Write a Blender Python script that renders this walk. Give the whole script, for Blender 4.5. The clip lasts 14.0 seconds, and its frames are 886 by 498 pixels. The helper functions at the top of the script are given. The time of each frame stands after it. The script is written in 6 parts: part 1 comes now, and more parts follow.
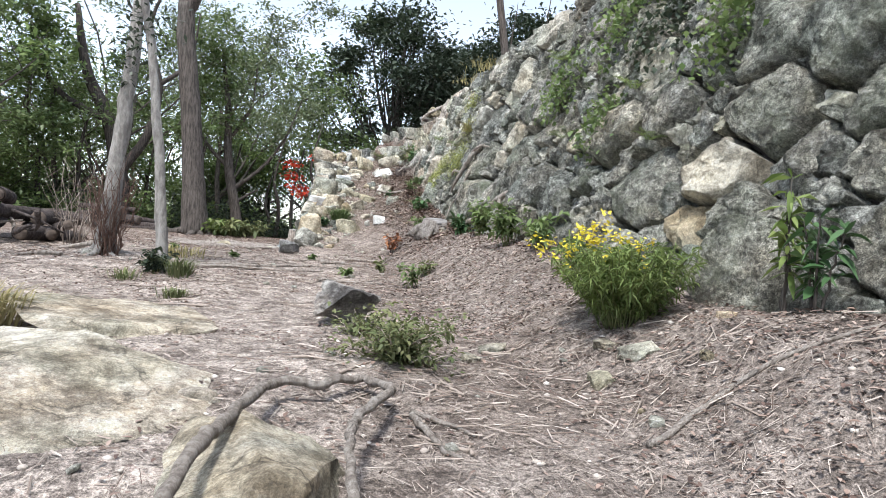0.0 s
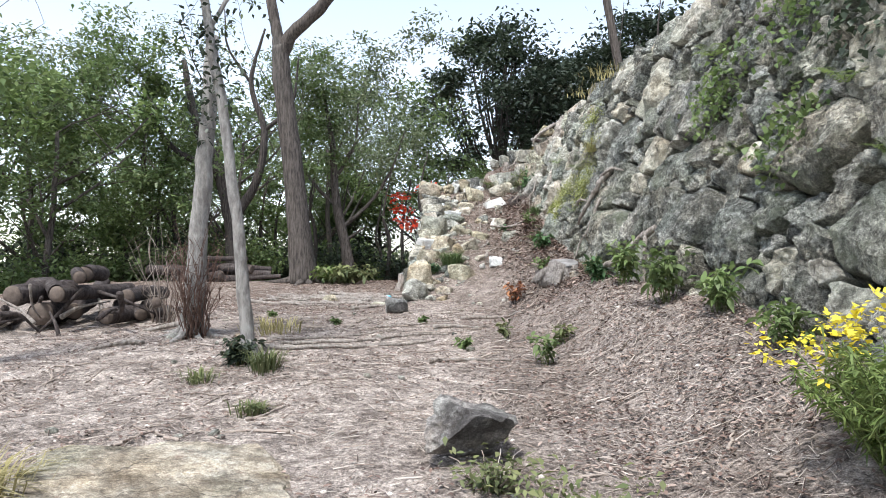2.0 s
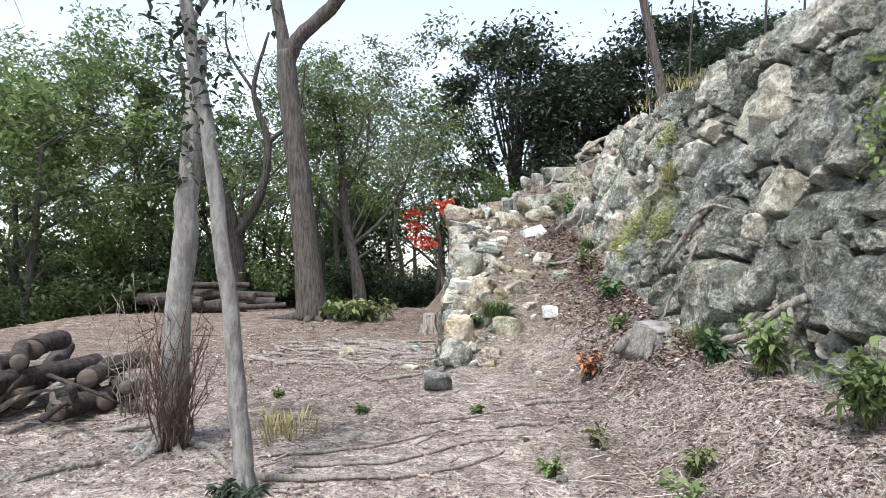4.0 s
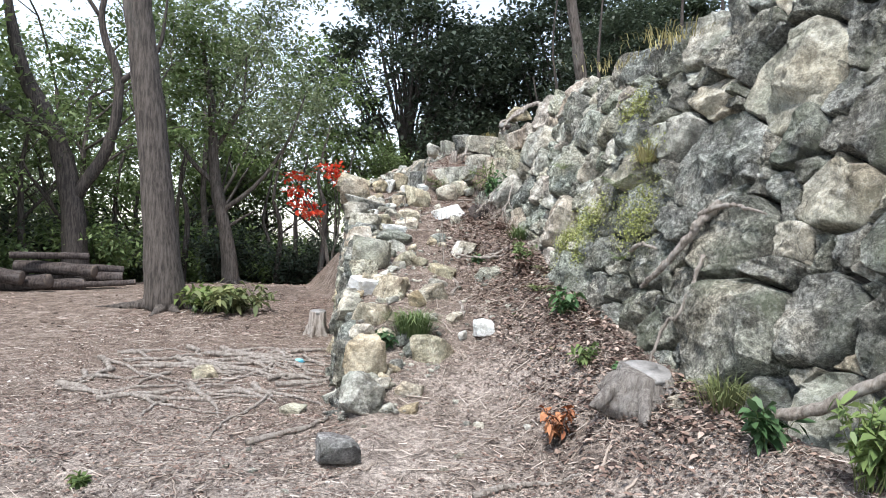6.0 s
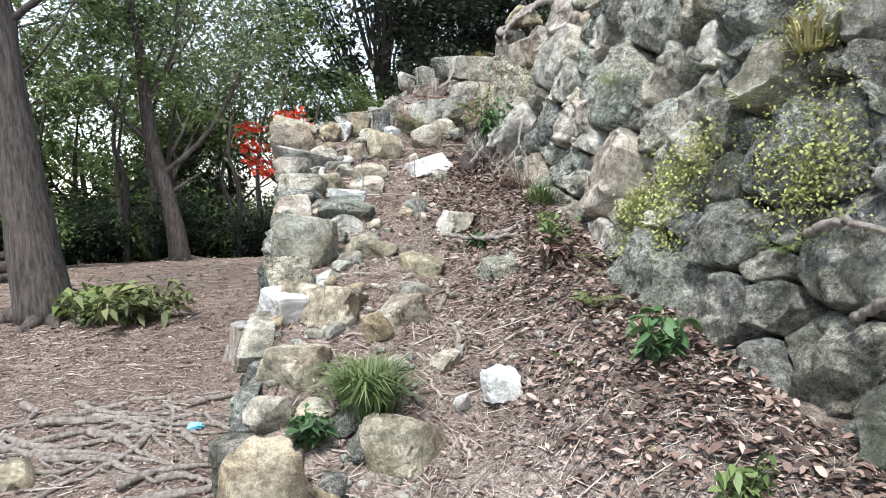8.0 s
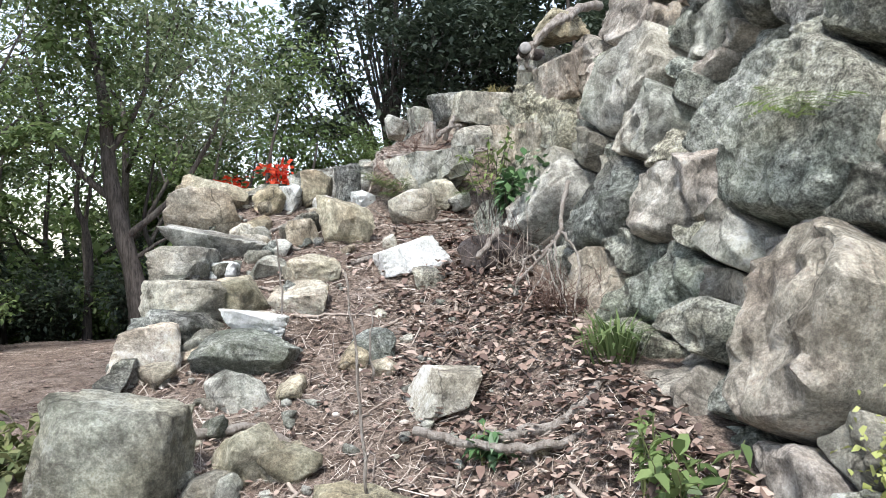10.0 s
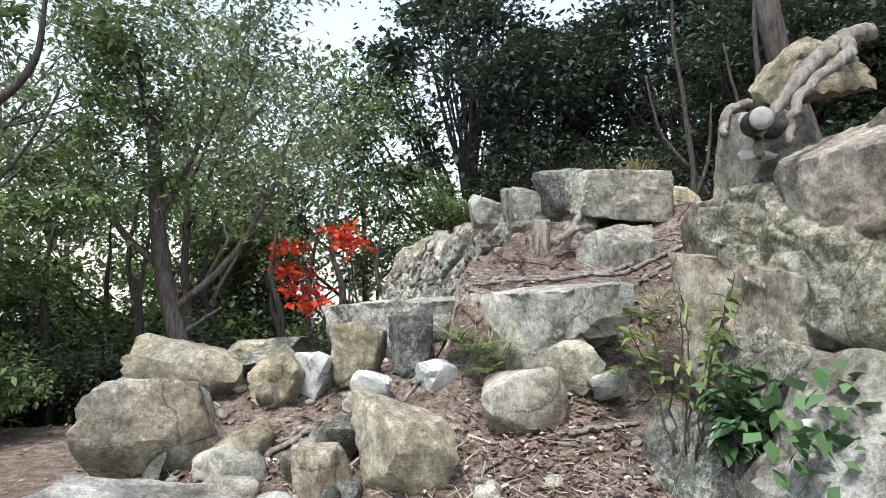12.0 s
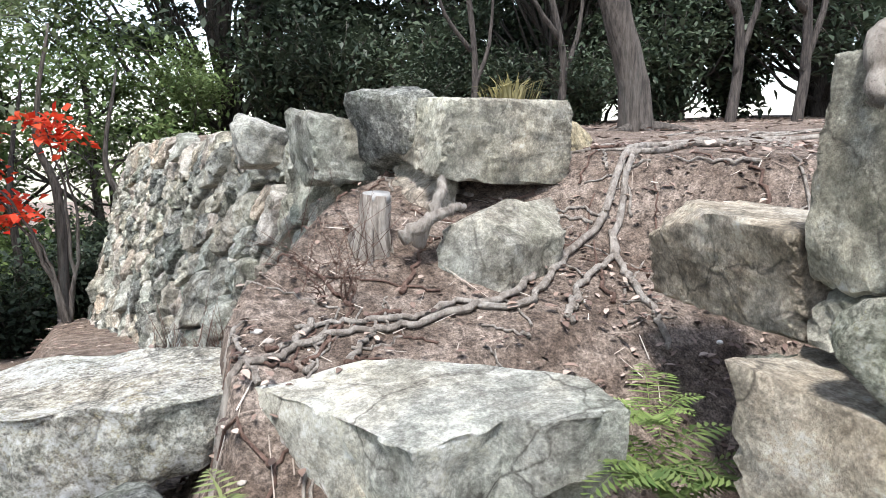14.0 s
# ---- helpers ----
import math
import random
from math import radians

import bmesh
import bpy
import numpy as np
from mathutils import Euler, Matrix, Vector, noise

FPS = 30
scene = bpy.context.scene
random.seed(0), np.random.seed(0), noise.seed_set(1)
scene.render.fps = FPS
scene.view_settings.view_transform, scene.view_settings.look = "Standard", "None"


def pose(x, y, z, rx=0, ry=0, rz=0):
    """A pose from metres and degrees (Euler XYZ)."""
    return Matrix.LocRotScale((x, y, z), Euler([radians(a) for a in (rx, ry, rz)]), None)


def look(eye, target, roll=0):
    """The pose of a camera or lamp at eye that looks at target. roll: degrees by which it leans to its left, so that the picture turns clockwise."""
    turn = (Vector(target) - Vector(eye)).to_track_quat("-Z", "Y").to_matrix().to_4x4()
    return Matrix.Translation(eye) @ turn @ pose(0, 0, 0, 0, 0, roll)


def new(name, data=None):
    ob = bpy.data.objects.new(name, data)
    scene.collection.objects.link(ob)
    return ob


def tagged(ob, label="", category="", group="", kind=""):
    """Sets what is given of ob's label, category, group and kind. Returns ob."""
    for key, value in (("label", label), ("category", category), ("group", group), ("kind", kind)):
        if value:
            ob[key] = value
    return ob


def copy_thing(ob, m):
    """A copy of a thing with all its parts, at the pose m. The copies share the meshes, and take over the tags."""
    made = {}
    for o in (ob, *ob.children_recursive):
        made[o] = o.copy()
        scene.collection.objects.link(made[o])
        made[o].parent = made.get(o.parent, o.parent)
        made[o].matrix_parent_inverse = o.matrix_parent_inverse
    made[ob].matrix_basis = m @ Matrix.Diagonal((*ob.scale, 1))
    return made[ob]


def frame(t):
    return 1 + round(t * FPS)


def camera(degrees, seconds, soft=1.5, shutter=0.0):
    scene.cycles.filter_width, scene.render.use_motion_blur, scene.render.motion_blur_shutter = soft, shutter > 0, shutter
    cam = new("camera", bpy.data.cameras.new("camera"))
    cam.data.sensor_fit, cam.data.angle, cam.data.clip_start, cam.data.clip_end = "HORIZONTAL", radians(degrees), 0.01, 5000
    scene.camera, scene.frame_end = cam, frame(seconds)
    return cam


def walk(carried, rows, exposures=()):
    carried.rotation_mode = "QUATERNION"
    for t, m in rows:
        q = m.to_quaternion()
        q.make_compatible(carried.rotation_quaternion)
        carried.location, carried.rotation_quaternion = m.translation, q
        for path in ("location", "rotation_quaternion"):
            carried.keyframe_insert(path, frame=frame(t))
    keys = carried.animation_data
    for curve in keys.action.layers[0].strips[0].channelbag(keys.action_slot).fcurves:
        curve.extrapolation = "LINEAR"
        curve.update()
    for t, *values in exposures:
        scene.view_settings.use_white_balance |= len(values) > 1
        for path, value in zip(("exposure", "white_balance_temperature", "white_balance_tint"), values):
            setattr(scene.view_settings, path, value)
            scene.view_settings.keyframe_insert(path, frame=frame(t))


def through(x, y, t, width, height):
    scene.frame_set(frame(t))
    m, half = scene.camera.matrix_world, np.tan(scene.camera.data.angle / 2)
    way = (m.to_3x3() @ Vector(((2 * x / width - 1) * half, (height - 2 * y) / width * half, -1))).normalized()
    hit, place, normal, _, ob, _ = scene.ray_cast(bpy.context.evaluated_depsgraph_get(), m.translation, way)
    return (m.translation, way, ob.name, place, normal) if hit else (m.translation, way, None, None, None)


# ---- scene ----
cam = camera(66.6, 14.0, soft=0.5)

PATH = [
    (0, (0.83, -1.521, 0.148), (1.083, 0.463, 0.159), 4.2),
    (0.5, (0.847, -1.242, 0.2), (1.029, 0.747, 0.297), 1.6),
    (1, (0.81, -0.972, 0.342), (0.984, 1.019, 0.412), 0.9),
    (1.5, (0.882, -0.64, 0.45), (0.891, 1.359, 0.492), -0.3),
    (2, (0.797, -0.287, 0.516), (0.715, 1.711, 0.564), 0.1),
    (2.5, (0.636, -0.001, 0.71), (0.514, 1.992, 0.813), -0.1),
    (2.7, (0.587, 0.156, 0.695), (0.454, 2.148, 0.819), -0.3),
    (4.8, (0.153, 1.993, 1.168), (0.197, 3.992, 1.2), 1.4),
    (5, (0.111, 2.176, 1.153), (0.229, 4.172, 1.187), 1.5),
    (5.5, (-0.011, 2.625, 1.28), (0.257, 4.607, 1.297), 2.2),
    (6, (0.04, 3.171, 1.313), (0.306, 5.153, 1.272), 2.1),
    (6.5, (0.026, 3.765, 1.323), (0.308, 5.739, 1.168), 1.8),
    (7, (0.07, 4.401, 1.321), (0.407, 6.367, 1.177), 2.3),
    (7.2, (0.161, 4.686, 1.353), (0.503, 6.651, 1.203), 1.7),
    (9.3, (0.756, 7.245, 1.579), (0.969, 9.219, 1.332), -3.6),
    (9.5, (0.814, 7.435, 1.629), (1.031, 9.414, 1.443), -3.3),
    (10, (0.938, 8.001, 1.725), (1.188, 9.985, 1.676), -0.9),
    (10.5, (1.083, 8.507, 1.824), (1.252, 10.5, 1.862), -1.8),
    (11, (1.048, 8.988, 1.881), (1.035, 10.982, 2.034), -2.1),
    (11.5, (1.005, 9.391, 2.149), (0.987, 11.39, 2.211), -1.3),
    (12, (0.967, 9.879, 2.35), (0.997, 11.878, 2.407), -0.6),
    (12.5, (0.918, 10.348, 2.545), (1.155, 12.333, 2.476), -0.5),
    (13, (0.927, 10.714, 2.655), (1.325, 12.664, 2.455), -0.7),
    (13.5, (0.976, 11.022, 2.737), (1.499, 12.925, 2.412), -0.5),
    (14, (1.022, 11.429, 2.74), (1.722, 13.273, 2.413), -0.4),
]
walk(cam, [(t, look(eye, target, roll)) for t, eye, target, roll in PATH], exposures=[(0, 1.18), (2.5, 1.2), (6, 1.29), (9.5, 1.38), (11, 1.36), (12, 1.28), (12.5, 1.46), (13, 1.5), (14, 1.58)])

# ---- sky and sun: bright overcast ----
world = bpy.data.worlds.new("overcast_sky")
scene.world = world
world.use_nodes = True
wn, wl = world.node_tree.nodes, world.node_tree.links
sky = wn.new("ShaderNodeTexSky")
sky.sky_type, sky.sun_disc = "NISHITA", False
sky.sun_elevation, sky.sun_rotation = radians(66), radians(195)
sky.air_density, sky.dust_density = 1.0, 0.6
grey = wn.new("ShaderNodeHueSaturation")
grey.inputs["Saturation"].default_value = 0.6
wl.new(sky.outputs[0], grey.inputs["Color"])
wl.new(grey.outputs[0], wn["Background"].inputs[0])
wn["Background"].inputs[1].default_value = 0.15
sun = new("sun", bpy.data.lights.new("sun", "SUN"))
sun.data.energy, sun.data.angle, sun.data.color = 2.6, radians(11), (1.0, 0.99, 0.98)
sun.matrix_world = look((-1.6, -3.0, 7), (0, 0, 0))

R = random.Random(7)


# ---- materials ----
def material(name, base, rough=0.85):
    m = bpy.data.materials.new(name)
    m.use_nodes = True
    b = m.node_tree.nodes["Principled BSDF"]
    b.inputs["Base Color"].default_value = (*base, 1)
    b.inputs["Roughness"].default_value = rough
    b.inputs["Specular IOR Level"].default_value = 0.25
    return m, m.node_tree.nodes, m.node_tree.links, b


def ramp(n, l, source, stops):
    r = n.new("ShaderNodeValToRGB")
    while len(r.color_ramp.elements) < len(stops):
        r.color_ramp.elements.new(0.5)
    for e, (at, c) in zip(r.color_ramp.elements, stops):
        e.position, e.color = at, (*c, 1)
    l.new(source, r.inputs[0])
    return r.outputs[0]


def noise_tex(n, l, scale, detail=6, rough=0.6, vector=None):
    t = n.new("ShaderNodeTexNoise")
    t.inputs["Scale"].default_value, t.inputs["Detail"].default_value, t.inputs["Roughness"].default_value = scale, detail, rough
    if vector:
        l.new(vector, t.inputs["Vector"])
    return t.outputs[0]


def mixed(n, l, fac, a, b, mode="MIX"):
    x = n.new("ShaderNodeMix")
    x.data_type, x.blend_type = "RGBA", mode
    for sock, v in ((x.inputs[0], fac), (x.inputs[6], a), (x.inputs[7], b)):
        if isinstance(v, (int, float)):
            sock.default_value = v
        elif isinstance(v, tuple):
            sock.default_value = (*v, 1)
        else:
            l.new(v, sock)
    return x.outputs[2]


def bump(n, l, b, height, strength, distance, before=None):
    k = n.new("ShaderNodeBump")
    k.inputs["Strength"].default_value, k.inputs["Distance"].default_value = strength, distance
    l.new(height, k.inputs["Height"])
    if before:
        l.new(before, k.inputs["Normal"])
    l.new(k.outputs[0], b.inputs["Normal"])
    return k.outputs[0]


def placed(n, l):
    """World position shifted by the object's own random number, so that no two stones share a pattern."""
    g = n.new("ShaderNodeNewGeometry")
    o = n.new("ShaderNodeObjectInfo")
    v = n.new("ShaderNodeVectorMath")
    v.operation = "MULTIPLY_ADD"
    l.new(o.outputs["Random"], v.inputs[0])
    v.inputs[1].default_value = (37, 23, 51)
    l.new(g.outputs["Position"], v.inputs[2])
    return v.outputs[0], o.outputs["Random"]


def stone_material(name, dark, mid, light, lichen=0.5, moss=0.5, pits=True, black=0.6):
    gritty = 0.75 if pits else 0.4
    m, n, l, b = material(name, mid, 0.92)
    pos, rnd = placed(n, l)
    big = noise_tex(n, l, 3.0, 9, 0.68, pos)
    grit = noise_tex(n, l, 42, 10, 0.78, pos)
    grain = noise_tex(n, l, 150, 6, 0.7, pos)
    col = ramp(n, l, big, [(0.38, dark), (0.5, mid), (0.62, light)])
    tint = ramp(n, l, rnd, [(0.0, (0.56, 0.56, 0.55)), (0.3, (0.44, 0.445, 0.43)), (0.5, (0.56, 0.53, 0.47)), (0.7, (0.5, 0.5, 0.5)), (0.85, (0.42, 0.44, 0.4)), (1.0, (0.66, 0.61, 0.53))])
    col = mixed(n, l, 0.7, col, tint, "OVERLAY")
    patch = noise_tex(n, l, 6.5, 10, 0.78, pos)
    col = mixed(n, l, 0.75, col, ramp(n, l, patch, [(0.38, (0.2, 0.195, 0.18)), (0.5, (0.5, 0.5, 0.49)), (0.6, (0.86, 0.85, 0.82))]), "OVERLAY")
    col = mixed(n, l, gritty, col, ramp(n, l, grit, [(0.4, (0.14, 0.135, 0.13)), (0.5, (0.5, 0.5, 0.5)), (0.6, (0.96, 0.96, 0.95))]), "OVERLAY")
    col = mixed(n, l, gritty * 0.8, col, ramp(n, l, grain, [(0.38, (0.1, 0.1, 0.1)), (0.62, (0.94, 0.94, 0.94))]), "OVERLAY")
    warp = n.new("ShaderNodeVectorMath")
    warp.operation = "MULTIPLY_ADD"
    wander = n.new("ShaderNodeTexNoise")
    wander.inputs["Scale"].default_value, wander.inputs["Detail"].default_value = 4.0, 6
    l.new(pos, wander.inputs["Vector"])
    l.new(wander.outputs["Color"], warp.inputs[0])
    warp.inputs[1].default_value = (0.35, 0.35, 0.35)
    l.new(pos, warp.inputs[2])
    split = n.new("ShaderNodeTexVoronoi")
    split.feature = "DISTANCE_TO_EDGE"
    split.inputs["Scale"].default_value = 3.2
    l.new(warp.outputs[0], split.inputs["Vector"])
    crack = ramp(n, l, split.outputs["Distance"], [(0.0, (1, 1, 1)), (0.022, (0, 0, 0))])
    col = mixed(n, l, mixed(n, l, 1.0, crack, ramp(n, l, big, [(0.44, (0.8,) * 3), (0.56, (0.1,) * 3)]), "MULTIPLY"), col, (0.07, 0.062, 0.052))
    stain = noise_tex(n, l, 1.7, 5, 0.6, pos)
    col = mixed(n, l, 0.55, col, ramp(n, l, stain, [(0.4, (0.55, 0.5, 0.44)), (0.5, (0.5, 0.5, 0.5)), (0.6, (0.47, 0.51, 0.49))]), "OVERLAY")
    green = noise_tex(n, l, 2.3, 8, 0.7, pos)
    col = mixed(n, l, ramp(n, l, green, [(0.5, (0, 0, 0)), (0.66, (moss,) * 3)]), col, (0.22, 0.25, 0.165))
    spots = noise_tex(n, l, 13, 9, 0.75, pos)
    col = mixed(n, l, ramp(n, l, spots, [(0.55, (0, 0, 0)), (0.63, (lichen,) * 3)]), col, (0.52, 0.53, 0.5))
    soot = noise_tex(n, l, 7.3, 10, 0.8, pos)
    col = mixed(n, l, ramp(n, l, soot, [(0.54, (0, 0, 0)), (0.64, (black,) * 3)]), col, (0.085, 0.085, 0.078))
    holes = n.new("ShaderNodeTexVoronoi")
    holes.inputs["Scale"].default_value = 34
    l.new(pos, holes.inputs["Vector"])
    pit = mixed(n, l, 1.0, ramp(n, l, holes.outputs["Distance"], [(0.1, (1, 1, 1)), (0.24, (0, 0, 0))]), ramp(n, l, patch, [(0.42, (1.0 if pits else 0.35,) * 3), (0.56, (0, 0, 0))]), "MULTIPLY")
    col = mixed(n, l, pit, col, (0.06, 0.058, 0.052))
    l.new(col, b.inputs["Base Color"])
    k = bump(n, l, b, noise_tex(n, l, 7, 10, 0.72, pos), 0.8 if pits else 0.5, 0.09 if pits else 0.05)
    k = bump(n, l, b, patch, 0.8 if pits else 0.5, 0.06 if pits else 0.035, k)
    groove = ramp(n, l, split.outputs["Distance"], [(0.0, (0, 0, 0)), (0.05, (1, 1, 1))])
    k = bump(n, l, b, groove, 0.5, 0.02, k)
    k = bump(n, l, b, grit, 0.9, 0.022, k)
    if pits:
        v = n.new("ShaderNodeTexVoronoi")
        v.feature = "SMOOTH_F1"
        v.inputs["Scale"].default_value = 19
        l.new(pos, v.inputs["Vector"])
        lumps = ramp(n, l, v.outputs["Distance"], [(0.12, (1, 1, 1)), (0.34, (0, 0, 0))])
        k = bump(n, l, b, lumps, 0.6, 0.025, k)
    bump(n, l, b, grain, 0.8, 0.008, k)
    return m


def leaf_material(name, a, c, gloss=0.5, through=0.25):
    m, n, l, b = material(name, a, gloss)
    g = n.new("ShaderNodeNewGeometry")
    o = n.new("ShaderNodeObjectInfo")
    col = mixed(n, l, g.outputs["Random Per Island"], a, c)
    col = mixed(n, l, 0.35, col, ramp(n, l, o.outputs["Random"], [(0, (0.3, 0.3, 0.3)), (1, (0.7, 0.7, 0.62))]), "OVERLAY")
    big = noise_tex(n, l, 0.9, 3)
    col = mixed(n, l, 0.5, col, ramp(n, l, big, [(0.35, (0.3, 0.3, 0.32)), (0.65, (0.7, 0.7, 0.6))]), "OVERLAY")
    l.new(col, b.inputs["Base Color"])
    t = n.new("ShaderNodeBsdfTranslucent")
    l.new(col, t.inputs[0])
    x = n.new("ShaderNodeMixShader")
    x.inputs[0].default_value = through
    l.new(b.outputs[0], x.inputs[1])
    l.new(t.outputs[0], x.inputs[2])
    l.new(x.outputs[0], n["Material Output"].inputs[0])
    return m


def bark_material(name, a, c, stretch=7, scale=10, lichen=(0.5, 0.52, 0.48), spots=0.0):
    m, n, l, b = material(name, a, 0.9)
    tc = n.new("ShaderNodeTexCoord")
    mp = n.new("ShaderNodeMapping")
    mp.inputs["Scale"].default_value = (scale, scale, scale / stretch)
    l.new(tc.outputs["Object"], mp.inputs[0])
    t = noise_tex(n, l, 3, 8, 0.7, mp.outputs[0])
    blot = noise_tex(n, l, 3.5, 7, 0.7)
    col = mixed(n, l, ramp(n, l, t, [(0.4, (0, 0, 0)), (0.6, (1, 1, 1))]), a, c)
    col = mixed(n, l, ramp(n, l, blot, [(0.5, (0, 0, 0)), (0.66, (spots,) * 3)]), col, lichen)
    l.new(col, b.inputs["Base Color"])
    k = bump(n, l, b, t, 1.0, 0.05)
    bump(n, l, b, noise_tex(n, l, 60, 4), 0.5, 0.01, k)
    return m


def soil_material():
    m, n, l, b = material("dry_soil", (0.25, 0.2, 0.17), 0.95)
    g = n.new("ShaderNodeNewGeometry")
    s = n.new("ShaderNodeSeparateXYZ")
    l.new(g.outputs["Position"], s.inputs[0])
    at = g.outputs["Position"]
    big, mid, fine, grain = noise_tex(n, l, 0.7, 7, 0.6, at), noise_tex(n, l, 6, 9, 0.7, at), noise_tex(n, l, 40, 10, 0.75, at), noise_tex(n, l, 150, 6, 0.7, at)
    col = ramp(n, l, big, [(0.38, (0.15, 0.125, 0.108)), (0.5, (0.21, 0.184, 0.165)), (0.62, (0.28, 0.25, 0.228))])
    worn = ramp(n, l, s.outputs["X"], [(0.0, (0.9,) * 3), (0.3, (1, 1, 1)), (0.85, (0.9,) * 3), (1.0, (0.2,) * 3)])
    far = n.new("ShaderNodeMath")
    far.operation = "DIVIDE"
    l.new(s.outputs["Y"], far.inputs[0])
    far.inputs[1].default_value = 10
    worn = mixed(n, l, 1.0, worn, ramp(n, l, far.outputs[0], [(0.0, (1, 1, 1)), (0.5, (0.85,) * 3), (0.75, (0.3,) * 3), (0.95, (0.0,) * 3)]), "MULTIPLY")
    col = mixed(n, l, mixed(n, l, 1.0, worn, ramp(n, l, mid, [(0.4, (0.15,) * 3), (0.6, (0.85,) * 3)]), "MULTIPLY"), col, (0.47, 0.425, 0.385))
    # browner soil up the ramp, its colour also darkened against the overhead sun
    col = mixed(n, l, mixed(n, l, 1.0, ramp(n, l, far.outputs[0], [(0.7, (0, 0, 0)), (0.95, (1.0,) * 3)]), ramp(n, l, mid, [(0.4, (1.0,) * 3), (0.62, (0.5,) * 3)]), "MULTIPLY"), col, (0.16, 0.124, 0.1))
    col = mixed(n, l, 0.5, col, ramp(n, l, mid, [(0.4, (0.2, 0.18, 0.17)), (0.6, (0.8, 0.79, 0.78))]), "OVERLAY")
    col = mixed(n, l, 0.75, col, ramp(n, l, fine, [(0.38, (0.1, 0.09, 0.085)), (0.5, (0.5, 0.49, 0.48)), (0.64, (0.96, 0.95, 0.94))]), "OVERLAY")
    col = mixed(n, l, 0.7, col, ramp(n, l, grain, [(0.36, (0.12, 0.11, 0.1)), (0.64, (0.92, 0.91, 0.9))]), "OVERLAY")
    l.new(col, b.inputs["Base Color"])
    k = bump(n, l, b, mid, 0.6, 0.06)
    k = bump(n, l, b, fine, 0.9, 0.02, k)
    bump(n, l, b, grain, 0.8, 0.006, k)
    return m


def speckled(name, stops, scale=18, rough=0.85, depth=0.01):
    m, n, l, b = material(name, stops[0][1], rough)
    g = n.new("ShaderNodeNewGeometry")
    t = noise_tex(n, l, scale, 6, 0.65, g.outputs["Position"])
    col = mixed(n, l, 0.5, ramp(n, l, g.outputs["Random Per Island"], stops), ramp(n, l, t, [(0.3, (0.25,) * 3), (0.7, (0.75,) * 3)]), "OVERLAY")
    l.new(col, b.inputs["Base Color"])
    bump(n, l, b, t, 0.7, depth)
    return m


STONE = stone_material("weathered_wall_stone", (0.1, 0.103, 0.097), (0.2, 0.203, 0.192), (0.33, 0.332, 0.315), 0.35, 0.4, True, 0.75)
ROUGH = stone_material("pale_rubble_stone", (0.17, 0.163, 0.145), (0.33, 0.32, 0.29), (0.48, 0.468, 0.43), 0.35, 0.25, False, 0.45)
TAN = stone_material("tan_stone", (0.22, 0.185, 0.135), (0.34, 0.295, 0.22), (0.45, 0.405, 0.325), 0.2, 0.25, False, 0.3)
WHITE = stone_material("bleached_stone", (0.58, 0.575, 0.56), (0.72, 0.715, 0.7), (0.82, 0.815, 0.8), 0.2, 0.0, False, 0.12)
SLABM = stone_material("flat_bedrock", (0.26, 0.22, 0.175), (0.42, 0.375, 0.315), (0.55, 0.51, 0.455), 0.25, 0.06, False, 0.3)
STEPM = stone_material("pale_grey_step_stone", (0.34, 0.332, 0.3), (0.49, 0.482, 0.445), (0.63, 0.62, 0.585), 0.25, 0.2, False, 0.3)
PITTED = stone_material("pitted_pale_stone", (0.36, 0.335, 0.295), (0.52, 0.495, 0.45), (0.66, 0.64, 0.6), 0.3, 0.1, True, 0.3)
PINK = stone_material("pinkish_brown_stone", (0.24, 0.205, 0.18), (0.36, 0.32, 0.29), (0.48, 0.44, 0.41), 0.3, 0.1, False, 0.35)
GREENP = stone_material("pale_greenish_stone", (0.22, 0.225, 0.2), (0.35, 0.358, 0.325), (0.48, 0.485, 0.45), 0.4, 0.35, True, 0.4)
DARKST = stone_material("dark_purplish_rock", (0.1, 0.092, 0.095), (0.19, 0.178, 0.18), (0.31, 0.295, 0.295), 0.25, 0.1, False, 0.5)
SOIL = soil_material()
BARK = bark_material("grey_brown_bark", (0.05, 0.042, 0.037), (0.135, 0.115, 0.1), 7, 9, (0.2, 0.2, 0.18), 0.35)
PALE = bark_material("pale_lichened_bark", (0.22, 0.205, 0.19), (0.4, 0.38, 0.35), 3, 8, (0.46, 0.465, 0.44), 0.6)
DARKB = bark_material("dark_bark", (0.035, 0.03, 0.028), (0.1, 0.085, 0.075))
# near-black so that the wall joints look deep in shade
SHADED_EARTH = speckled("earth_with_joint_shade", [(0, (0.06, 0.05, 0.043)), (1, (0.1, 0.085, 0.073))], 12)
ROOT = bark_material("dry_root_bark", (0.23, 0.195, 0.165), (0.46, 0.41, 0.36), 5, 12, (0.5, 0.47, 0.43), 0.5)
LOGM = bark_material("log_bark", (0.036, 0.028, 0.026), (0.1, 0.08, 0.072), 5, 10, (0.22, 0.2, 0.19), 0.35)
CUT = speckled("cut_wood", [(0, (0.05, 0.038, 0.032)), (0.7, (0.14, 0.11, 0.09)), (1, (0.3, 0.25, 0.2))], 30)
LITTER = speckled("dead_leaf", [(0, (0.045, 0.03, 0.025)), (0.4, (0.14, 0.092, 0.074)), (0.72, (0.24, 0.17, 0.135)), (1, (0.4, 0.32, 0.27))], 30, 0.7, 0.003)
STRAW = speckled("dry_twig", [(0, (0.12, 0.085, 0.07)), (0.5, (0.28, 0.23, 0.19)), (1, (0.5, 0.44, 0.385))], 30)
